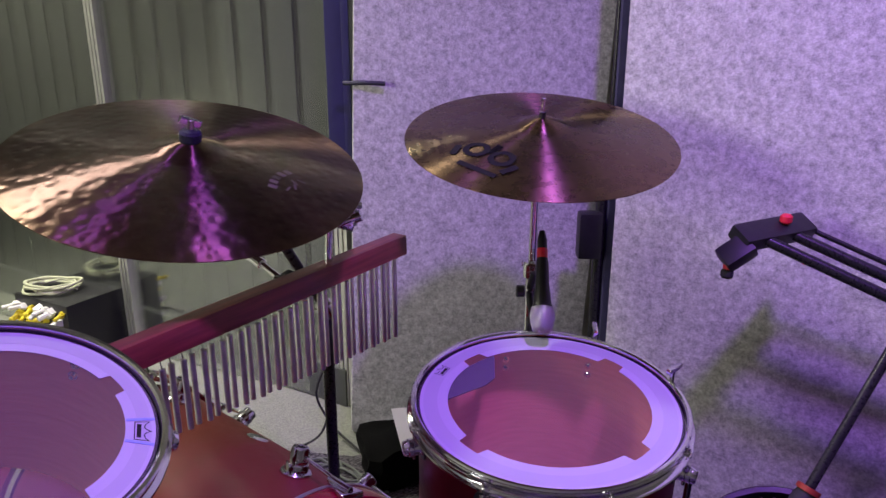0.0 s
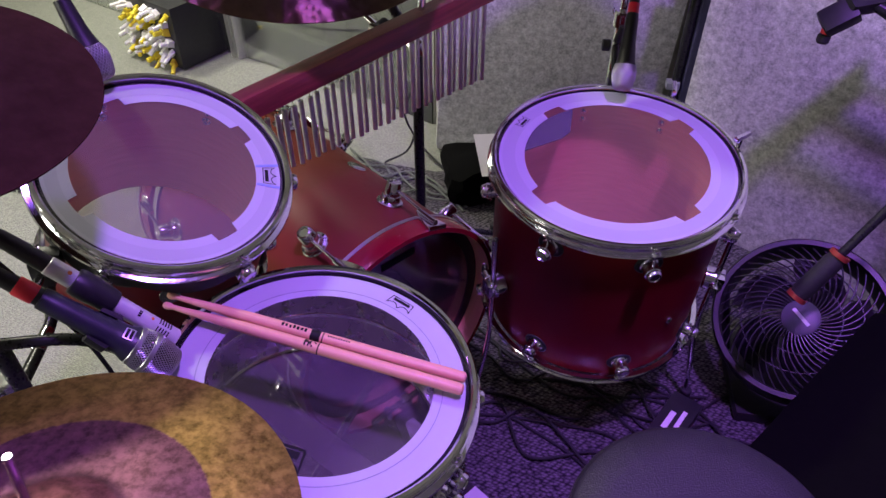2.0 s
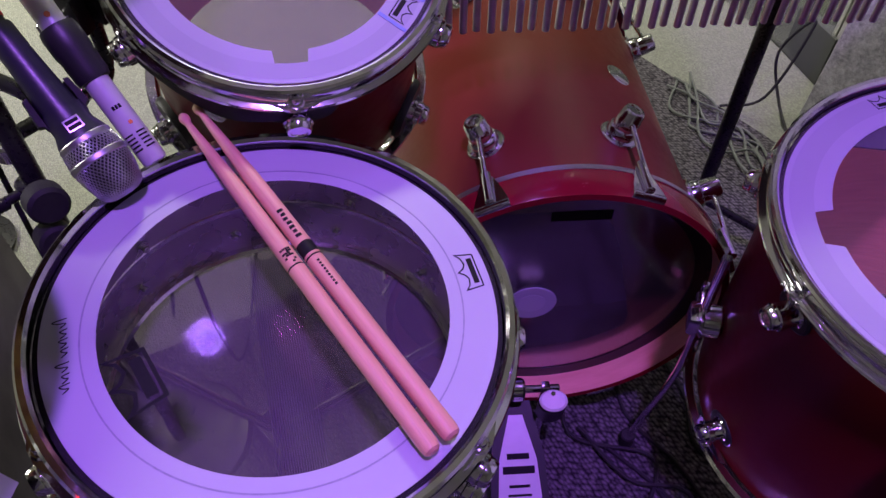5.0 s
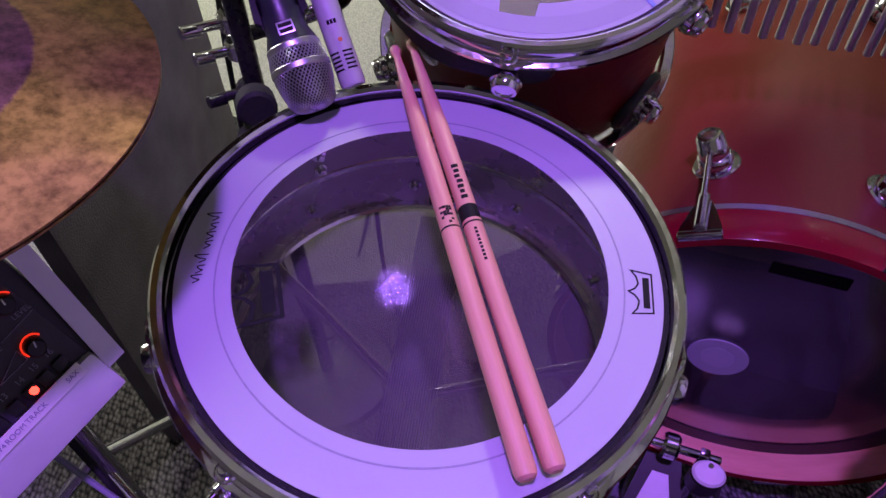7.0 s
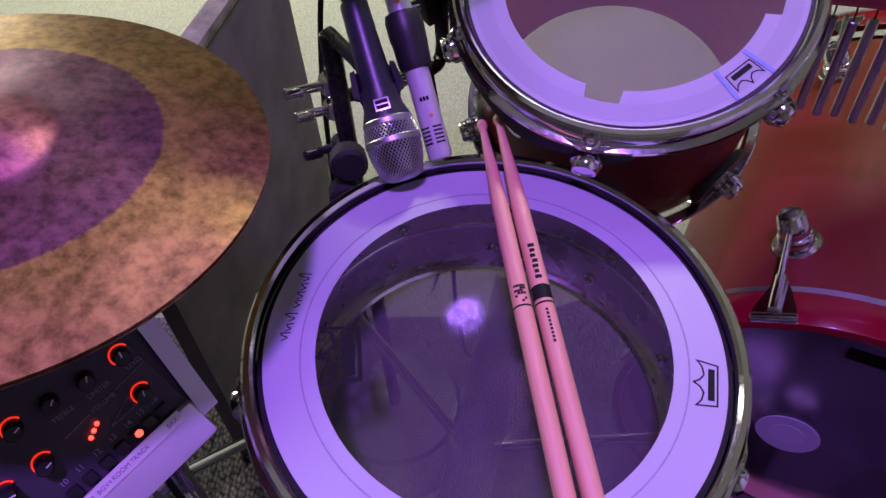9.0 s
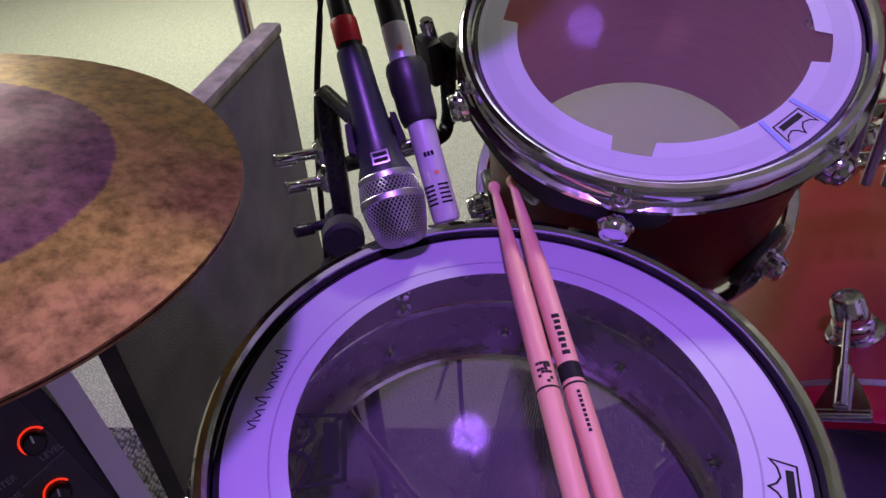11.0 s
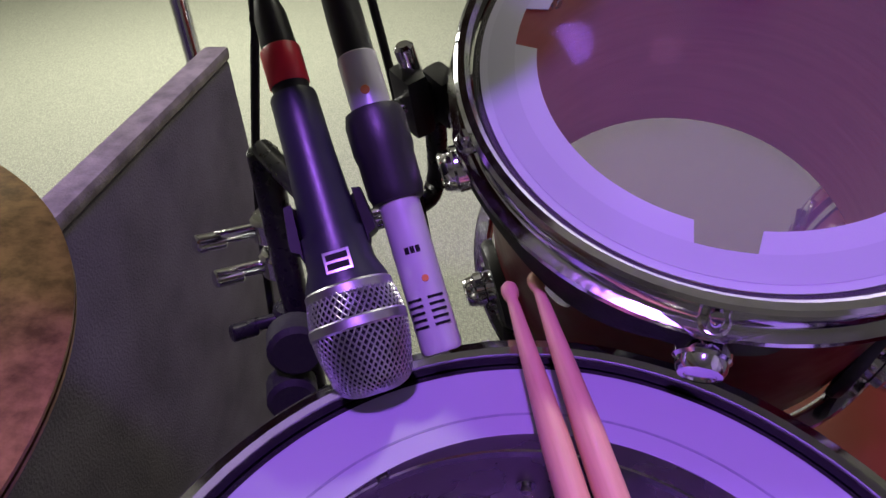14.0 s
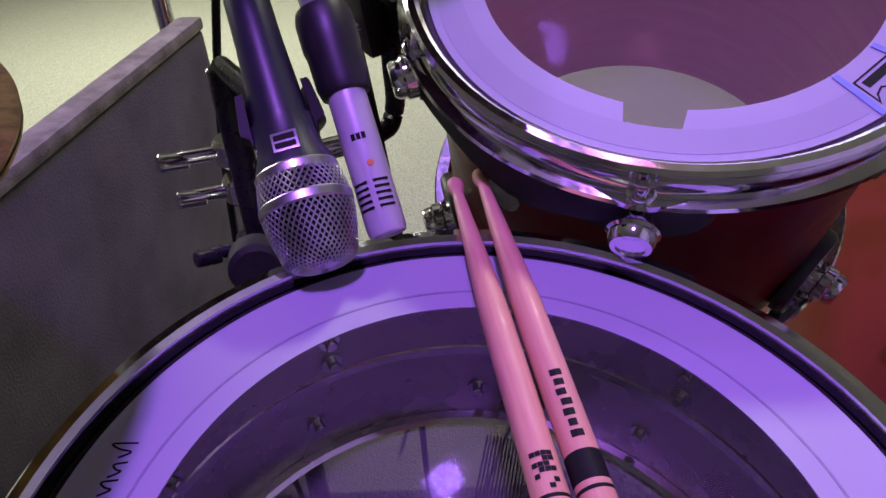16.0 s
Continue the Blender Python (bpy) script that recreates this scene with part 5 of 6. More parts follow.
# ---------- bar chimes ----------
CL, CR_ = Vector((-0.207, 0.367, 0.744)), Vector((0.119, 0.835, 0.777))
cm = thing("bar_chimes", axis_m(CL, CR_), "row of silver bar chimes under a reddish wooden bar", "chimes")
clen = (CR_ - CL).length
cinv = cm.matrix_basis.inverted()
dn = (cinv.to_3x3() @ Vector((0, 0, -1))).normalized()
side = Vector((0, 0, 1)).cross(dn).normalized()
BMX = Matrix((side, -dn, Vector((0, 0, 1)))).transposed().to_4x4()
part("wooden_bar", box(0.032, 0.038, clen + 0.02, bev=0.003), MAHOGANY, cm, "reddish wooden bar", BMX @ pose(0, 0.0, clen / 2))
part("printed_mark", box(0.0006, 0.007, 0.03), INK, cm, "dark bar print", BMX @ Matrix.Translation((0.0165, 0.004, clen - 0.03)))
N = 34
for i in range(N):
    z = 0.012 + (clen - 0.024) * i / (N - 1)
    L = 0.100 + 0.062 * i / (N - 1)
    sw = (-0.0022 if i % 2 else 0.0022)
    top = Vector((sw, -0.0, z))
    a = side * sw + Vector((0, 0, z))
    bm = bmesh.new()
    rod(a + dn * 0.030, a + dn * (0.030 + L), 0.0046, 10, bm)
    tb = part("chime", bm, TUBE, cm)
    part("cord", hose([a + dn * 0.000, a + dn * 0.016 + side * 0.003, a + dn * 0.032], 0.0008, 4, 3), INK, tb)
part("clamp", rod(Vector((0, 0, clen * 0.55)), Vector((0, 0, clen * 0.55)) + side * 0.05, 0.008, 14), CHROME, cm, "chrome clamp bolt")
# chrome boom that carries the bar
bs = thing("chime_mount", pose(0, 0, 0), "chrome mounting rod behind the chimes", "mount")
part("rod", rod((-0.128, 0.70, 0.796), (-0.015, 0.62, 0.742), 0.0055, 12), CHROME, bs)
part("sleeve", rod((-0.128, 0.70, 0.796), (-0.095, 0.677, 0.780), 0.0095, 16), CHROME, bs, "chrome sleeve")
part("knuckle", rod((-0.052, 0.640, 0.762), (-0.040, 0.655, 0.768), 0.014, 18), BLACK, bs, "black hinge knuckle")
part("post", rod((0.012, 0.690, 0.770), (0.018, 0.690, 0.868), 0.007, 12), CHROME, bs)
cl = rod((0.030, 0.690, 0.848), (0.072, 0.692, 0.862), 0.010, 14)
box(0.022, 0.016, 0.026, cl, pose(0.050, 0.690, 0.850, 0, 15, 0), 0.004)
part("clamp", cl, CHROME, bs, "chrome clamp")
wb = rod((0.060, 0.690, 0.845), (0.060, 0.690, 0.885), 0.005, 12)
box(0.026, 0.006, 0.012, wb, pose(0.060, 0.690, 0.878, 0, 0, 25), 0.002)
part("wing_bolt", wb, CHROME, bs, "chrome wing bolt")

# ---------- monitor mixer ----------
X, Y, Z = Vector((-0.553, 0.814, 0.177)), Vector((-0.36, -0.43, 0.83)), Vector((0.75, 0.394, 0.53))
MM = Matrix.Translation((0.012, -0.2335, 0.652)) @ Matrix((X, Y, Z)).transposed().to_4x4()
mix = thing("monitor_mixer", MM, "black personal monitor mixer with glowing red knobs and a silver edge", "audio mixer")
part("housing", box(0.245, 0.135, 0.045, m=pose(-0.098, 0.035, -0.026), bev=0.008), BLACK, mix)
part("face", box(0.222, 0.118, 0.003, m=pose(-0.098, 0.036, -0.002), bev=0.001), PANELB, mix, "black control panel")
part("side_trim", poly([(0.013, -0.03), (0.026, -0.03), (0.038, 0.052), (0.042, 0.095), (0.029, 0.095), (0.025, 0.052)], -0.004, 0.002), SILVER, mix, "purple-grey side trim")
bm = box(0.238, 0.030, 0.014, m=pose(-0.105, -0.0285, 0.0, 0, 0, 0), bev=0.0045)
part("front_edge", bm, SILVER, mix, "rounded silver front edge")
part("label_strip", box(0.205, 0.009, 0.001, m=pose(-0.098, -0.0155, 0.0075)), WHITEP, mix, "pale strip with channel names")
knob = mesh("knob", lathe([(0, 0.012), (0.0045, 0.012), (0.0055, 0.0105), (0.006, 0.0), (0, 0)], 28, False), BLACK)
for x, y in ((0.0054, 0.0403), (-0.0192, 0.0434), (-0.0423, 0.0475), (-0.066, 0.050), (-0.0024, 0.0116), (-0.070, 0.021), (-0.09, 0.052), (-0.095, 0.023)):
    k = part("knob", knob, None, mix, "black knob", Matrix.Translation((x, y, 0)))
    part("pointer", box(0.0009, 0.004, 0.0006), WHITEP, k, "", turn(-20 + 900 * x) @ Matrix.Translation((0, 0.003, 0.0122)))
    if x in (-0.0192, -0.0423):
        continue
    hal = bmesh.new()
    n = 26
    rows = []
    for i in range(n + 1):
        a = radians(20 + 185 * i / n)
        rows.append([hal.verts.new((r * math.cos(a), r * math.sin(a), z)) for r, z in ((0.0064, 0.0002), (0.0074, 0.0002), (0.0074, 0.0008), (0.0064, 0.0008))])
    for a, b in zip(rows, rows[1:]):
        for q in range(4):
            hal.faces.new((a[q], b[q], b[(q + 1) % 4], a[(q + 1) % 4]))
    part("glow_ring", hal, LEDAMBER, k, "red-orange lit ring")
btn = mesh("button", box(0.0085, 0.0075, 0.005, bev=0.0012), BLACK)
for i, x in enumerate((-0.0013, -0.0122, -0.0225, -0.0345, -0.0468, -0.0600, -0.072, -0.084)):
    y = -0.0098 + 0.0018 * (i % 2)
    part("button", btn, None, mix, "small black button", Matrix.Translation((x, -0.0065, 0.002)))
    if i < 7:
        letters(str(16 - i), 0.0055, GREYINK, mix, pose(x, 0.0025, 0.0006))
part("lamp", rod((-0.0215, -0.0062, 0.003), (-0.0215, -0.0062, 0.0052), 0.0026, 14), LEDRED, mix, "lit red button lamp")
for i in range(3):
    x, y = -0.0425 + 0.0042 * i, 0.0125 + 0.0022 * i
    part("lamp", rod((x, y, 0), (x, y, 0.0012), 0.0015, 12), LEDRED, mix, "lit red level lamp")
tri_b = bmesh.new()
for a, b in (((-0.030, 0.0085), (-0.0105, 0.0085)), ((-0.0105, 0.0085), (-0.0105, 0.0165)), ((-0.0105, 0.0165), (-0.030, 0.0085))):
    hose([(*a, 0.0005), (*b, 0.0005)], 0.0003, 4, 1, tri_b)
hose([(-0.052, 0.0235, 0.0005), (-0.033, 0.0245, 0.0005)], 0.0003, 4, 1, tri_b)
hose([(-0.012, 0.0255, 0.0005), (0.012, 0.027, 0.0005)], 0.0003, 4, 1, tri_b)
part("panel_lines", tri_b, GREYINK, mix, "thin printed lines")
for tx, x, y in (("LEVEL", 0.0075, 0.0305), ("LIMITER", -0.0185, 0.0325), ("TREBLE", -0.0425, 0.036), ("VOLUME", -0.0225, 0.0243)):
    letters(tx, 0.0045, GREYINK, mix, pose(x, y, 0.0006, 0, 0, -4))
for tx, x in (("SAX", -0.003), ("TRACK", -0.030), ("ROOM", -0.045), ("BGV4", -0.058), ("BGV3", -0.071)):
    letters(tx, 0.0045, GREYINK, mix, pose(x, -0.0155, 0.0082))
st = thing("mixer_stand", pose(0, 0, 0), "black stand with chrome clamps under the mixer", "stand")
mc = MM @ Vector((-0.098, 0.03, -0.05))
part("upright", rod((mc.x, mc.y, 0.02), (mc.x, mc.y, mc.z - 0.01), 0.012, 16), BLACKTUBE, st)
part("base", lathe([(0, 0), (0.12, 0), (0.122, 0.006), (0.02, 0.02), (0, 0.02)], 40, False), BLACKTUBE, st, "", pose(mc.x, mc.y, 0.005))
bm = box(0.05, 0.04, 0.05, m=MM @ pose(-0.098, 0.03, -0.055), bev=0.006)
part("clamp", bm, CHROME, st)
bm = rod(MM @ Vector((-0.03, -0.03, -0.045)), MM @ Vector((0.0, -0.05, -0.05)), 0.009, 12)
part("clamp_bolt", bm, CHROME, st)
cable([MM @ Vector((-0.03, -0.02, -0.045)), (0.05, -0.24, 0.52), (0.02, -0.27, 0.40), (-0.02, -0.25, 0.2), (-0.05, -0.3, 0.012), (0.2, -0.5, 0.01)], 0.0028, "thin black cable hanging under the mixer")
cable([MM @ Vector((-0.05, -0.02, -0.045)), (0.07, -0.22, 0.50), (0.06, -0.20, 0.44), (0.02, -0.24, 0.36), (-0.03, -0.3, 0.1), (0.1, -0.7, 0.01)], 0.0022, "thin grey cable hanging under the mixer", GREYINK)

# ---------- stool, fan, cases, stands ----------
sx, sy, sz, sr = 0.481, -0.045, 0.450, 0.174
stool = thing("drum_stool", pose(sx, sy, 0), "round black vinyl drum stool", "stool")
part("seat", lathe([(0, sz), (sr * 0.7, sz - 0.001), (sr * 0.93, sz - 0.007), (sr * 0.99, sz - 0.018), (sr, sz - 0.035), (sr * 0.99, sz - 0.07), (sr * 0.9, sz - 0.08), (0, sz - 0.08)], 96, False), SEATM, stool)
part("piping", lathe([(sr * 0.985 + 0.003 * math.cos(a * math.pi / 4), sz - 0.022 + 0.003 * math.sin(a * math.pi / 4)) for a in range(8)], 96), RUBBER, stool, "black seam piping")
part("post", rod((0, 0, 0.12), (0, 0, sz - 0.08), 0.014, 18), CHROME, stool)
for a in (80, 200, 320):
    f = Vector((0.24 * math.cos(radians(a)), 0.24 * math.sin(radians(a)), 0.012))
    leg = part("leg", rod((0, 0, 0.27), f, 0.009, 12), CHROME, stool)
    part("rubber_foot", rod(f + Vector((0, 0, 0.02)), f - Vector((0, 0, 0.008)), 0.014, 12), RUBBER, leg, "black rubber foot")

fc = Vector((0.80, 0.570, 0.235))
fd = Vector((-0.33, -0.50, 0.80)).normalized()
fan = thing("floor_fan", Matrix.Translation(fc) @ fd.to_track_quat("Z", "Y").to_matrix().to_4x4(), "round black plastic floor fan tilted upward", "fan")
FR = 0.160
part("outer_ring", lathe([(FR, -0.09), (FR + 0.008, -0.085), (FR + 0.010, 0.0), (FR + 0.006, 0.006), (FR - 0.004, 0.006), (FR - 0.007, 0.0), (FR - 0.007, -0.09)], 72), BLACK, fan)
spoke = bmesh.new()
pts = []
for k in range(7):
    t = k / 6
    r = 0.036 + (FR - 0.040) * t
    a = 0.9 * t
    pts.append((r * math.cos(a), r * math.sin(a), 0.004 - 0.012 * t * t))
hose(pts, 0.0017, 6, 2, spoke)
spoke = mesh("grille_spoke", spoke, BLACK)
for i in range(44):
    part("grille_spoke", spoke, None, fan, m=turn(360 / 44 * i))
for r, z in ((0.075, 0.002), (0.112, -0.003)):
    part("grille_ring", lathe([(r + 0.0016 * math.cos(a * math.pi / 3), z + 0.0016 * math.sin(a * math.pi / 3)) for a in range(6)], 64), BLACK, fan)
hubp = part("hub", lathe([(0, 0.010), (0.030, 0.009), (0.036, 0.006), (0.037, -0.004), (0, -0.004)], 40, False), mat("hub_plastic", (0.10, 0.10, 0.12), 0.4), fan, "round hub badge")
part("printed_mark", box(0.044, 0.007, 0.0006, m=pose(0, 0, 0.0106, 0, 0, -25)), WHITEP, hubp, "pale bar print")
for i in range(5):
    bm = bmesh.new()
    rows = []
    for k in range(6):
        t = k / 5
        r = 0.03 + 0.105 * t
        w = 0.35 + 0.25 * math.sin(t * math.pi)
        rows.append([bm.verts.new((r * math.cos(w * s + 0.5 * t), r * math.sin(w * s + 0.5 * t), -0.045 + 0.018 * s)) for s in (-1, -0.3, 0.3, 1)])
    for a, b in zip(rows, rows[1:]):
        for q in range(3):
            bm.faces.new((a[q], a[q + 1], b[q + 1], b[q]))
    bmesh.ops.solidify(bm, geom=bm.faces[:], thickness=0.002)
    part("blade", bm, BLACK, fan, "black fan blade", turn(72 * i))
part("motor", rod((0, 0, -0.10), (0, 0, -0.03), 0.04, 28), BLACK, fan)
inv = fan.matrix_basis.inverted()
bm = box(0.22, 0.24, 0.03, m=pose(fc.x + 0.02, fc.y + 0.02, 0.021), bev=0.012)
bmesh.ops.transform(bm, matrix=inv, verts=bm.verts)
part("base", bm, BLACK, fan)
for s in (-1, 1):
    bm = rod((fc.x + 0.02 + s * 0.10, fc.y + 0.03 - s * 0.06, 0.03), fc + fd * -0.03 + Vector((s * 0.137, -s * 0.086, 0)), 0.010, 12)
    bmesh.ops.transform(bm, matrix=inv, verts=bm.verts)
    part("yoke", bm, BLACK, fan)

# boom arm with red rings in front of the fan
bo = thing("boom_stand", pose(0, 0, 0), "black boom microphone stand with copper-red rings", "microphone stand")
b0, b1 = Vector((0.688, 0.411, 0.4375)), Vector((0.99, 0.56, 0.93))
bdir = (b1 - b0).normalized()
part("arm", rod(b0 + bdir * 0.10, b1, 0.0075, 14), BLACKTUBE, bo)
part("grip", lathe([(0, 0), (0.014, 0.002), (0.0165, 0.02), (0.0165, 0.085), (0.012, 0.10), (0, 0.10)], 24, False), RUBBER, bo, "black grip", axis_m(b0, b1))
for z in (0.004, 0.098):
    part("red_ring", lathe([(0.0125, z - 0.004), (0.0172, z - 0.004), (0.0172, z + 0.004), (0.0125, z + 0.004)], 24), COPPER, bo, "copper-red ring", axis_m(b0, b1))
part("upright", rod((b1.x, b1.y, 0.02), b1, 0.010, 14), BLACKTUBE, bo)
part("base", lathe([(0, 0), (0.12, 0), (0.122, 0.006), (0.02, 0.02), (0, 0.02)], 40, False), BLACKTUBE, bo, "", pose(b1.x, b1.y, 0.001))

# folding black tube frame with red knobs
kf = thing("keyboard_stand", pose(0, 0, 0), "black double-tube folding stand with red knobs", "stand")
g0 = Vector((0.735, 0.795, 0.755))
gd = Vector((0.80, -0.45, -0.33)).normalized()
gs = Vector((0.93, 0.36, 0.06)).normalized()
gu = gs.cross(gd).normalized()
hm = Matrix.Translation(g0 + Vector((0.088, 0.034, 0.042))) @ Matrix((gs, gu.cross(gs), gu)).transposed().to_4x4()
head = box(0.165, 0.05, 0.030, None, hm, 0.007)
box(0.06, 0.045, 0.032, head, Matrix.Translation(g0 + Vector((0.010, 0.0, 0.012))) @ hm.to_3x3().to_4x4() @ pose(0, 0, 0, 0, 38, 0), 0.008)
part("end_bracket", head, BLACK, kf, "black end bracket")
part("knob", rod(g0 + Vector((-0.004, -0.004, -0.018)), g0 + Vector((-0.006, -0.008, -0.036)), 0.0115, 18, bev=0.004), RUBBER, kf)
part("knob_collar", rod(g0 + Vector((-0.003, -0.004, -0.009)), g0 + Vector((-0.004, -0.005, -0.019)), 0.0095, 18), RED, kf, "red collar")
part("knob", rod(g0 + Vector((0.110, 0.035, 0.058)), g0 + Vector((0.110, 0.035, 0.076)), 0.011, 18, bev=0.004), RED, kf, "red knob")
part("knob", rod(g0 + Vector((0.13, -0.02, 0.012)), g0 + Vector((0.13, -0.02, -0.004)), 0.009, 18, bev=0.003), RED, kf, "red knob")
for o, r in ((0.050, 0.0105), (0.115, 0.0105), (0.165, 0.005)):
    part("tube", rod(g0 + gs * o + Vector((0, 0, 0.038)), g0 + gs * o + Vector((0, 0, 0.038)) + gd * 0.62, r, 16), BLACKTUBE, kf)
e = g0 + gs * 0.08 + gd * 0.58
part("leg", rod(e, (e.x, e.y, 0.01), 0.014, 14), BLACKTUBE, kf)
part("foot", box(0.36, 0.04, 0.03, m=pose(e.x, e.y, 0.018, 0, 0, 40), bev=0.006), BLACK, kf)

# black block standing in for an unidentified flat panel at the stool, and a small labelled case
solo("black_panel", box(0.56, 0.30, 0.16, bev=0.02), CASE, "black block leaning beside the stool, standing in for a flat panel", "case", look((0.86, 0.25, 0.235), (0.50, 0.42, 0.9)) @ pose(0, 0, 0, 0, 0, 20))
pc = thing("power_supply", pose(0.575, 0.43, 0.005, 0, 0, 58), "small black power box with pale print", "power box")
part("body", box(0.14, 0.065, 0.04, m=pose(0, 0, 0.02), bev=0.005), BLACK, pc)
bm = box(0.05, 0.012, 0.0006, m=pose(-0.01, 0.008, 0.0405))
box(0.06, 0.009, 0.0006, bm, pose(0.0, -0.012, 0.0405))
part("printed_mark", bm, WHITEP, pc, "pale bars of print")
rng = random.Random(7)
for i in range(9):
    x, y = 0.45 + rng.uniform(-0.25, 0.45), 0.42 + rng.uniform(-0.12, 0.12)
    pts = [(x + 0.10 * k + rng.uniform(-0.05, 0.05), y - 0.05 * k + rng.uniform(-0.09, 0.09), 0.0095 + 0.001 * i) for k in range(-3, 4)]
    cable(pts, 0.0035, "black cable lying on the mat")
for i in range(4):
    pts = [(0.05 + 0.10 * k + rng.uniform(-0.03, 0.03), 0.55 - 0.03 * k + 0.04 * i + rng.uniform(-0.05, 0.05), 0.0095 + 0.001 * i) for k in range(0, 7)]
    cable(pts, 0.0035, "black cable lying on the mat")
# pale cables on the carpet behind the bass drum
for i in range(6):
    pts = [(-0.34 + 0.075 * k + rng.uniform(-0.03, 0.03), 1.32 - 0.035 * k + rng.uniform(-0.07, 0.07), 0.008 + 0.002 * i) for k in range(0, 6)]
    cable(pts, 0.0032, "grey cable on the carpet", mat("grey_cable", (0.10, 0.11, 0.10), 0.5))
cable([(-0.22, 1.32, 0.01), (-0.14, 1.36, 0.06), (-0.12, 1.42, 0.24), (-0.17, 1.42, 0.14), (-0.12, 1.40, 0.04), (-0.02, 1.30, 0.01)], 0.0035, "loop of black cable")
solo("cable_tag", box(0.02, 0.008, 0.012, bev=0.002), YELLOW, "small yellow cable tag", "tag", pose(-0.33, 1.10, 0.012, 0, 0, 30))

# bag with a sheet of paper in the corner of the panels
bag = box(0.22, 0.18, 0.11, bev=0.035)
bmesh.ops.subdivide_edges(bag, edges=bag.edges[:], cuts=2, use_grid_fill=True)
for v in bag.verts:
    v.co += Vector((noise.noise(v.co * 14), noise.noise(v.co * 14 + Vector((5, 1, 2))), noise.noise(v.co * 14 + Vector((2, 7, 3))))) * 0.022
solo("bag", bag, CASE, "soft black bag on the mat", "bag", pose(0.09, 1.23, 0.062, 0, 0, 12))
sh = bmesh.new()
bmesh.ops.create_grid(sh, x_segments=6, y_segments=6, size=0.5, matrix=Matrix.Diagonal((0.10, 0.13, 1, 1)))
for v in sh.verts:
    v.co.z = 0.9 * v.co.x ** 2 + 0.3 * v.co.y * v.co.x
bmesh.ops.solidify(sh, geom=sh.faces[:], thickness=0.0006)
solo("paper_sheet", sh, PAPER, "bent sheet of white paper on the bag", "paper", pose(0.13, 1.19, 0.158, 34, 8, 25))

# ---------- screen, post and things behind ----------
def screen_post(x, y, h, label):
    th = thing("screen_post", pose(x, y, 0, 0, 0, wang), label, "screen post", "posts of the clear screen")
    for dx in (-0.018, 0.0, 0.018):
        part("rail", box(0.013, 0.022, h, m=pose(dx, 0, h / 2), bev=0.003), ALU, th)
    part("back_rail", box(0.05, 0.006, h, m=pose(0, 0.016, h / 2)), ALU, th)
    return th


screen_post(-0.95, 1.98, 2.1, "bright aluminium joint of a clear plastic screen")
screen_post(-0.10, 1.60, 2.1, "aluminium joint of a clear plastic screen beside the felt panel")
for a, b in (((-0.93, 1.975), (-0.13, 1.61)), ((-1.9, 2.45), (-0.97, 1.99))):
    a, b = Vector((*a, 0)), Vector((*b, 0))
    d = b - a
    pl = solo("clear_screen", box(d.length, 0.006, 2.0), PLEXI, "clear plastic screen panel", "screen", Matrix.Translation((a + b) / 2 + Vector((0, 0, 1.01))) @ turn(math.degrees(math.atan2(d.y, d.x))), "panels of the clear screen")
    pl.visible_shadow = False
bm = box(0.05, 0.012, 1.4, m=pose(0, 0, 0.7), bev=0.003)
box(0.02, 0.02, 1.42, bm, pose(0.03, 0.0, 0.71), 0.003)
solo("dark_strip", bm, mat("navy_plastic", (0.035, 0.035, 0.10), 0.35, 0, 0.2, 20), "dark blue plastic strip hanging beside the felt panel", "strip", pose(-0.085, 1.50, 0.80))

po = thing("panel_post", pose(0.605, 1.30, 0), "black upright post between the felt panels", "post")
part("tube", rod((0, 0, 0.01), (0, 0, 0.80), 0.013, 18), BLACKTUBE, po)
part("inner_tube", rod((0.012, 0, 0.80), (0.014, 0, 2.2), 0.006, 12), BLACKTUBE, po)
part("clamp", box(0.06, 0.05, 0.12, m=pose(-0.03, -0.02, 0.665), bev=0.012), BLACK, po, "black clamp block")
part("strap", box(0.035, 0.03, 0.02, m=pose(-0.01, -0.01, 0.36), bev=0.003), GREYINK, po, "grey strap")
solo("post_pad", box(0.022, 0.04, 2.15, bev=0.006), mat("dark_blue_cloth", (0.05, 0.045, 0.12), 0.9, 0, 0.2, 30), "dark blue cloth-covered upright", "post", pose(0.630, 1.295, 1.09))

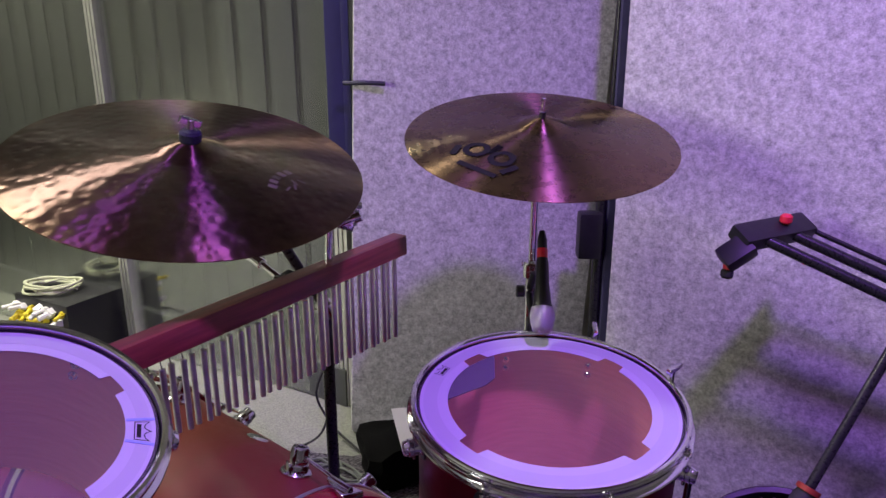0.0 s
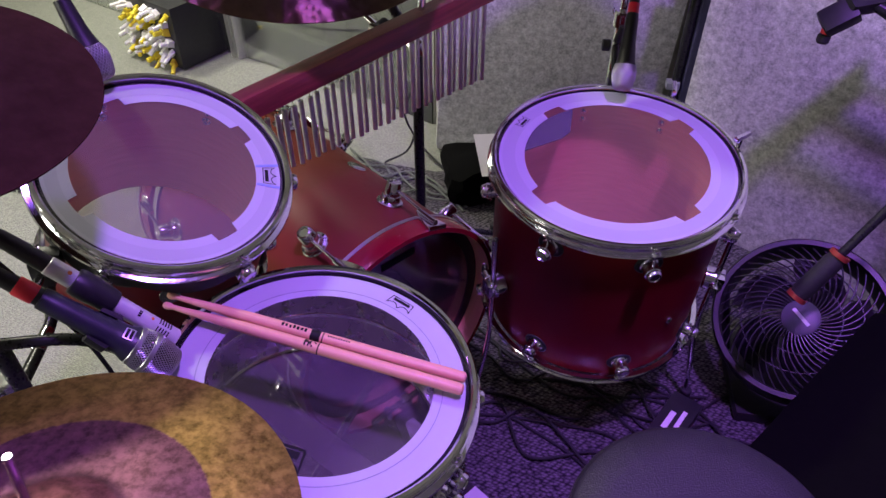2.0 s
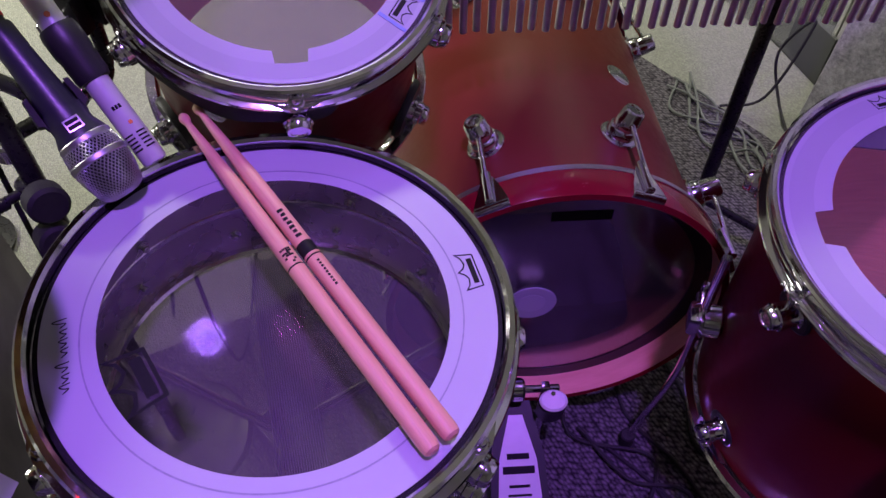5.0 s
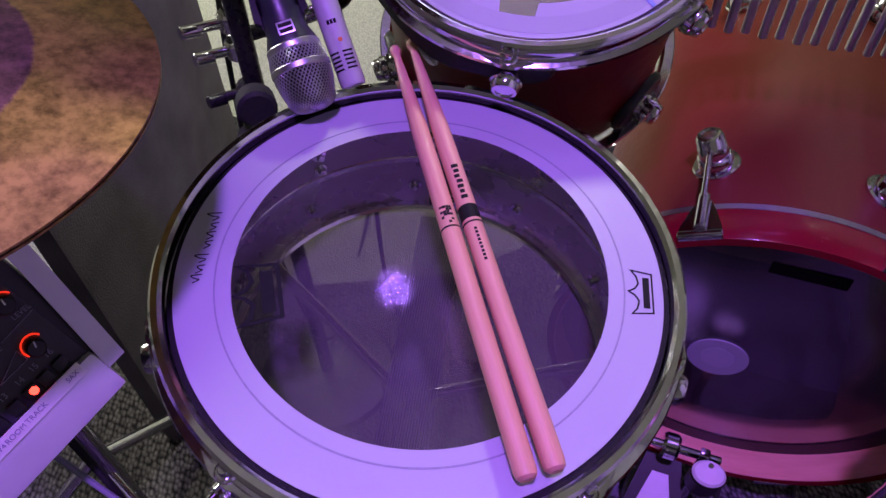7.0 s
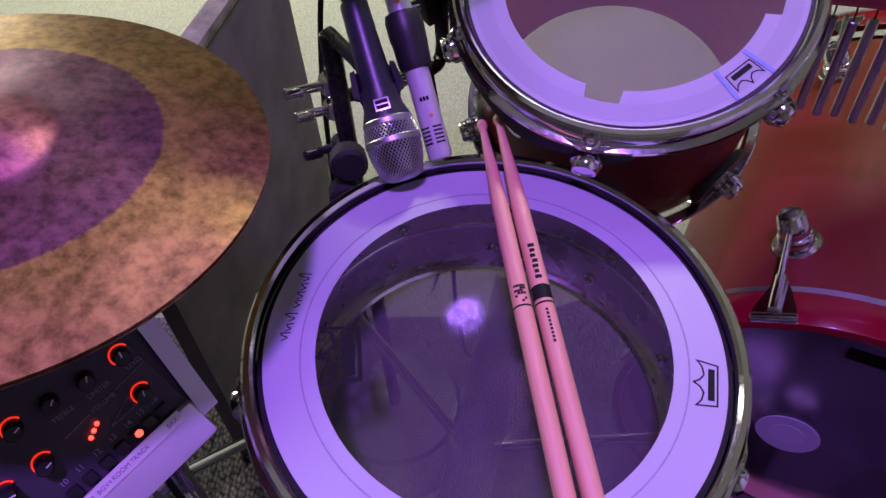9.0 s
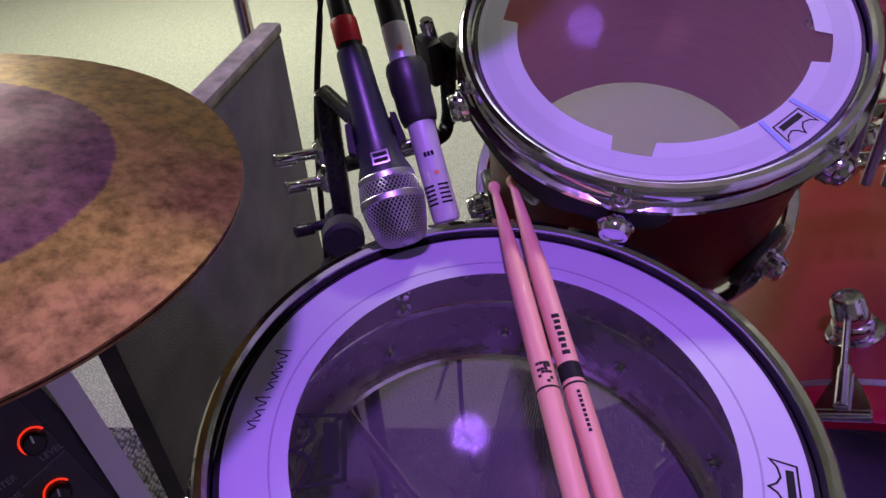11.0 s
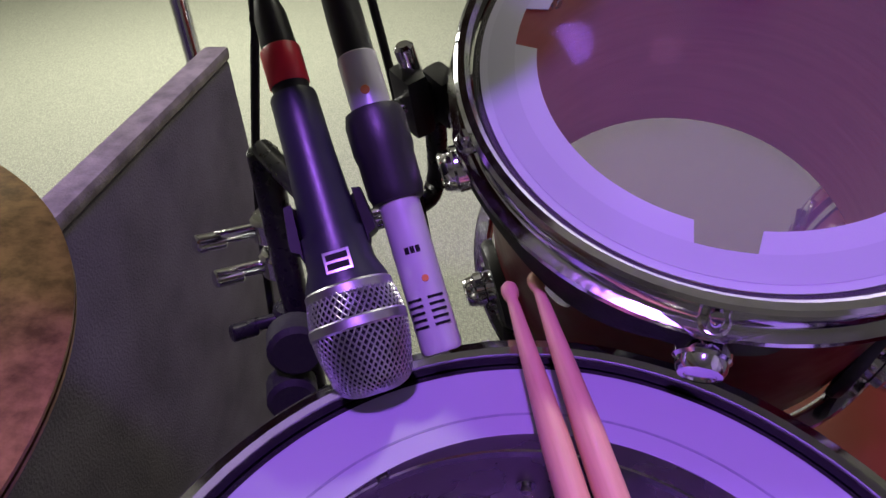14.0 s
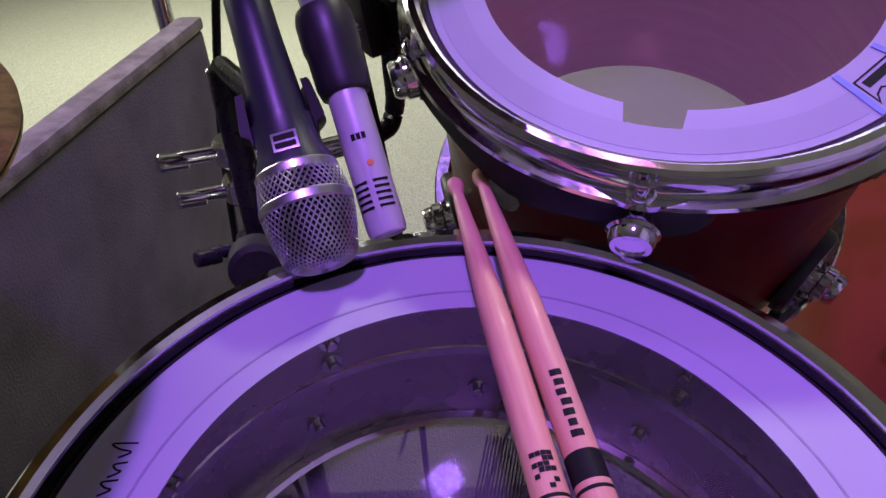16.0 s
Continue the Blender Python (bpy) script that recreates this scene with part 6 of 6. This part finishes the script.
eq = thing("equipment_box", pose(-1.18, 2.02, 0, 0, 0, -28), "black box with yellow and white sockets on the carpet", "audio box")
part("body", box(0.30, 0.26, 0.24, m=pose(0, 0, 0.125), bev=0.006), BLACK, eq)
for i in range(7):
    for j in range(6):
        s = rng.uniform(0.013, 0.021)
        bm = box(s * 1.3, rng.uniform(0.02, 0.05), s * 1.5, bev=0.004)
        rod((0, -0.01, 0), (0, -0.05, -0.012), s * 0.5, 8, bm)
        part("socket", bm, YELLOW if rng.random() < 0.4 else WHITEP, eq, "", pose(-0.125 + 0.04 * i + rng.uniform(-0.013, 0.013), -0.134, 0.032 + 0.036 * j + rng.uniform(-0.01, 0.01), rng.uniform(-25, 25), rng.uniform(-40, 40), rng.uniform(-30, 30)))
for i in range(5):
    pts = [(-1.24 + 0.09 * math.cos(k * 1.3 + i) + rng.uniform(-0.02, 0.02), 2.0 + 0.07 * math.sin(k * 1.3 + i), 0.252 + 0.008 * (k % 3) + 0.004 * i) for k in range(7)]
    cable(pts, 0.005, "coil of pale cable on the box", mat("cream_cable", (0.5, 0.52, 0.35), 0.6))
cable([(-1.9, 1.9, 0.006), (-1.6, 2.0, 0.006), (-1.35, 1.75, 0.006), (-1.0, 1.6, 0.006), (-0.7, 1.2, 0.006)], 0.005, "grey cable across the pale carpet", mat("floor_cable", (0.25, 0.25, 0.24), 0.6))

# low felt baffle beside the hi-hat
bp, bq = Vector((-0.828, -0.128, 0)), Vector((-0.303, -0.326, 0))
bf = thing("felt_baffle", Matrix.Translation((bp + bq) / 2) @ turn(math.degrees(math.atan2((bq - bp).y, (bq - bp).x))), "low dark grey carpeted baffle beyond the hi-hat", "baffle")
part("board", box((bq - bp).length, 0.028, 0.596, m=pose(0, 0, 0.301), bev=0.008), BAFFLE, bf, "dark carpeted board")
# top strip in a paler, more mottled colour than the board
part("top_edge", box((bq - bp).length + 0.004, 0.032, 0.016, m=pose(0, 0, 0.607), bev=0.006), BAFFLETOP, bf, "pale top edge")
hk = hose([(-0.055, 1.43, 1.03), (0.0, 1.415, 1.032), (0.055, 1.41, 1.03)], 0.006, 10, 4)
solo("rod_hook", hk, mat("dark_steel", (0.05, 0.05, 0.07), 0.4, 0.6), "short dark rod at the edge of the felt divider", "rod")
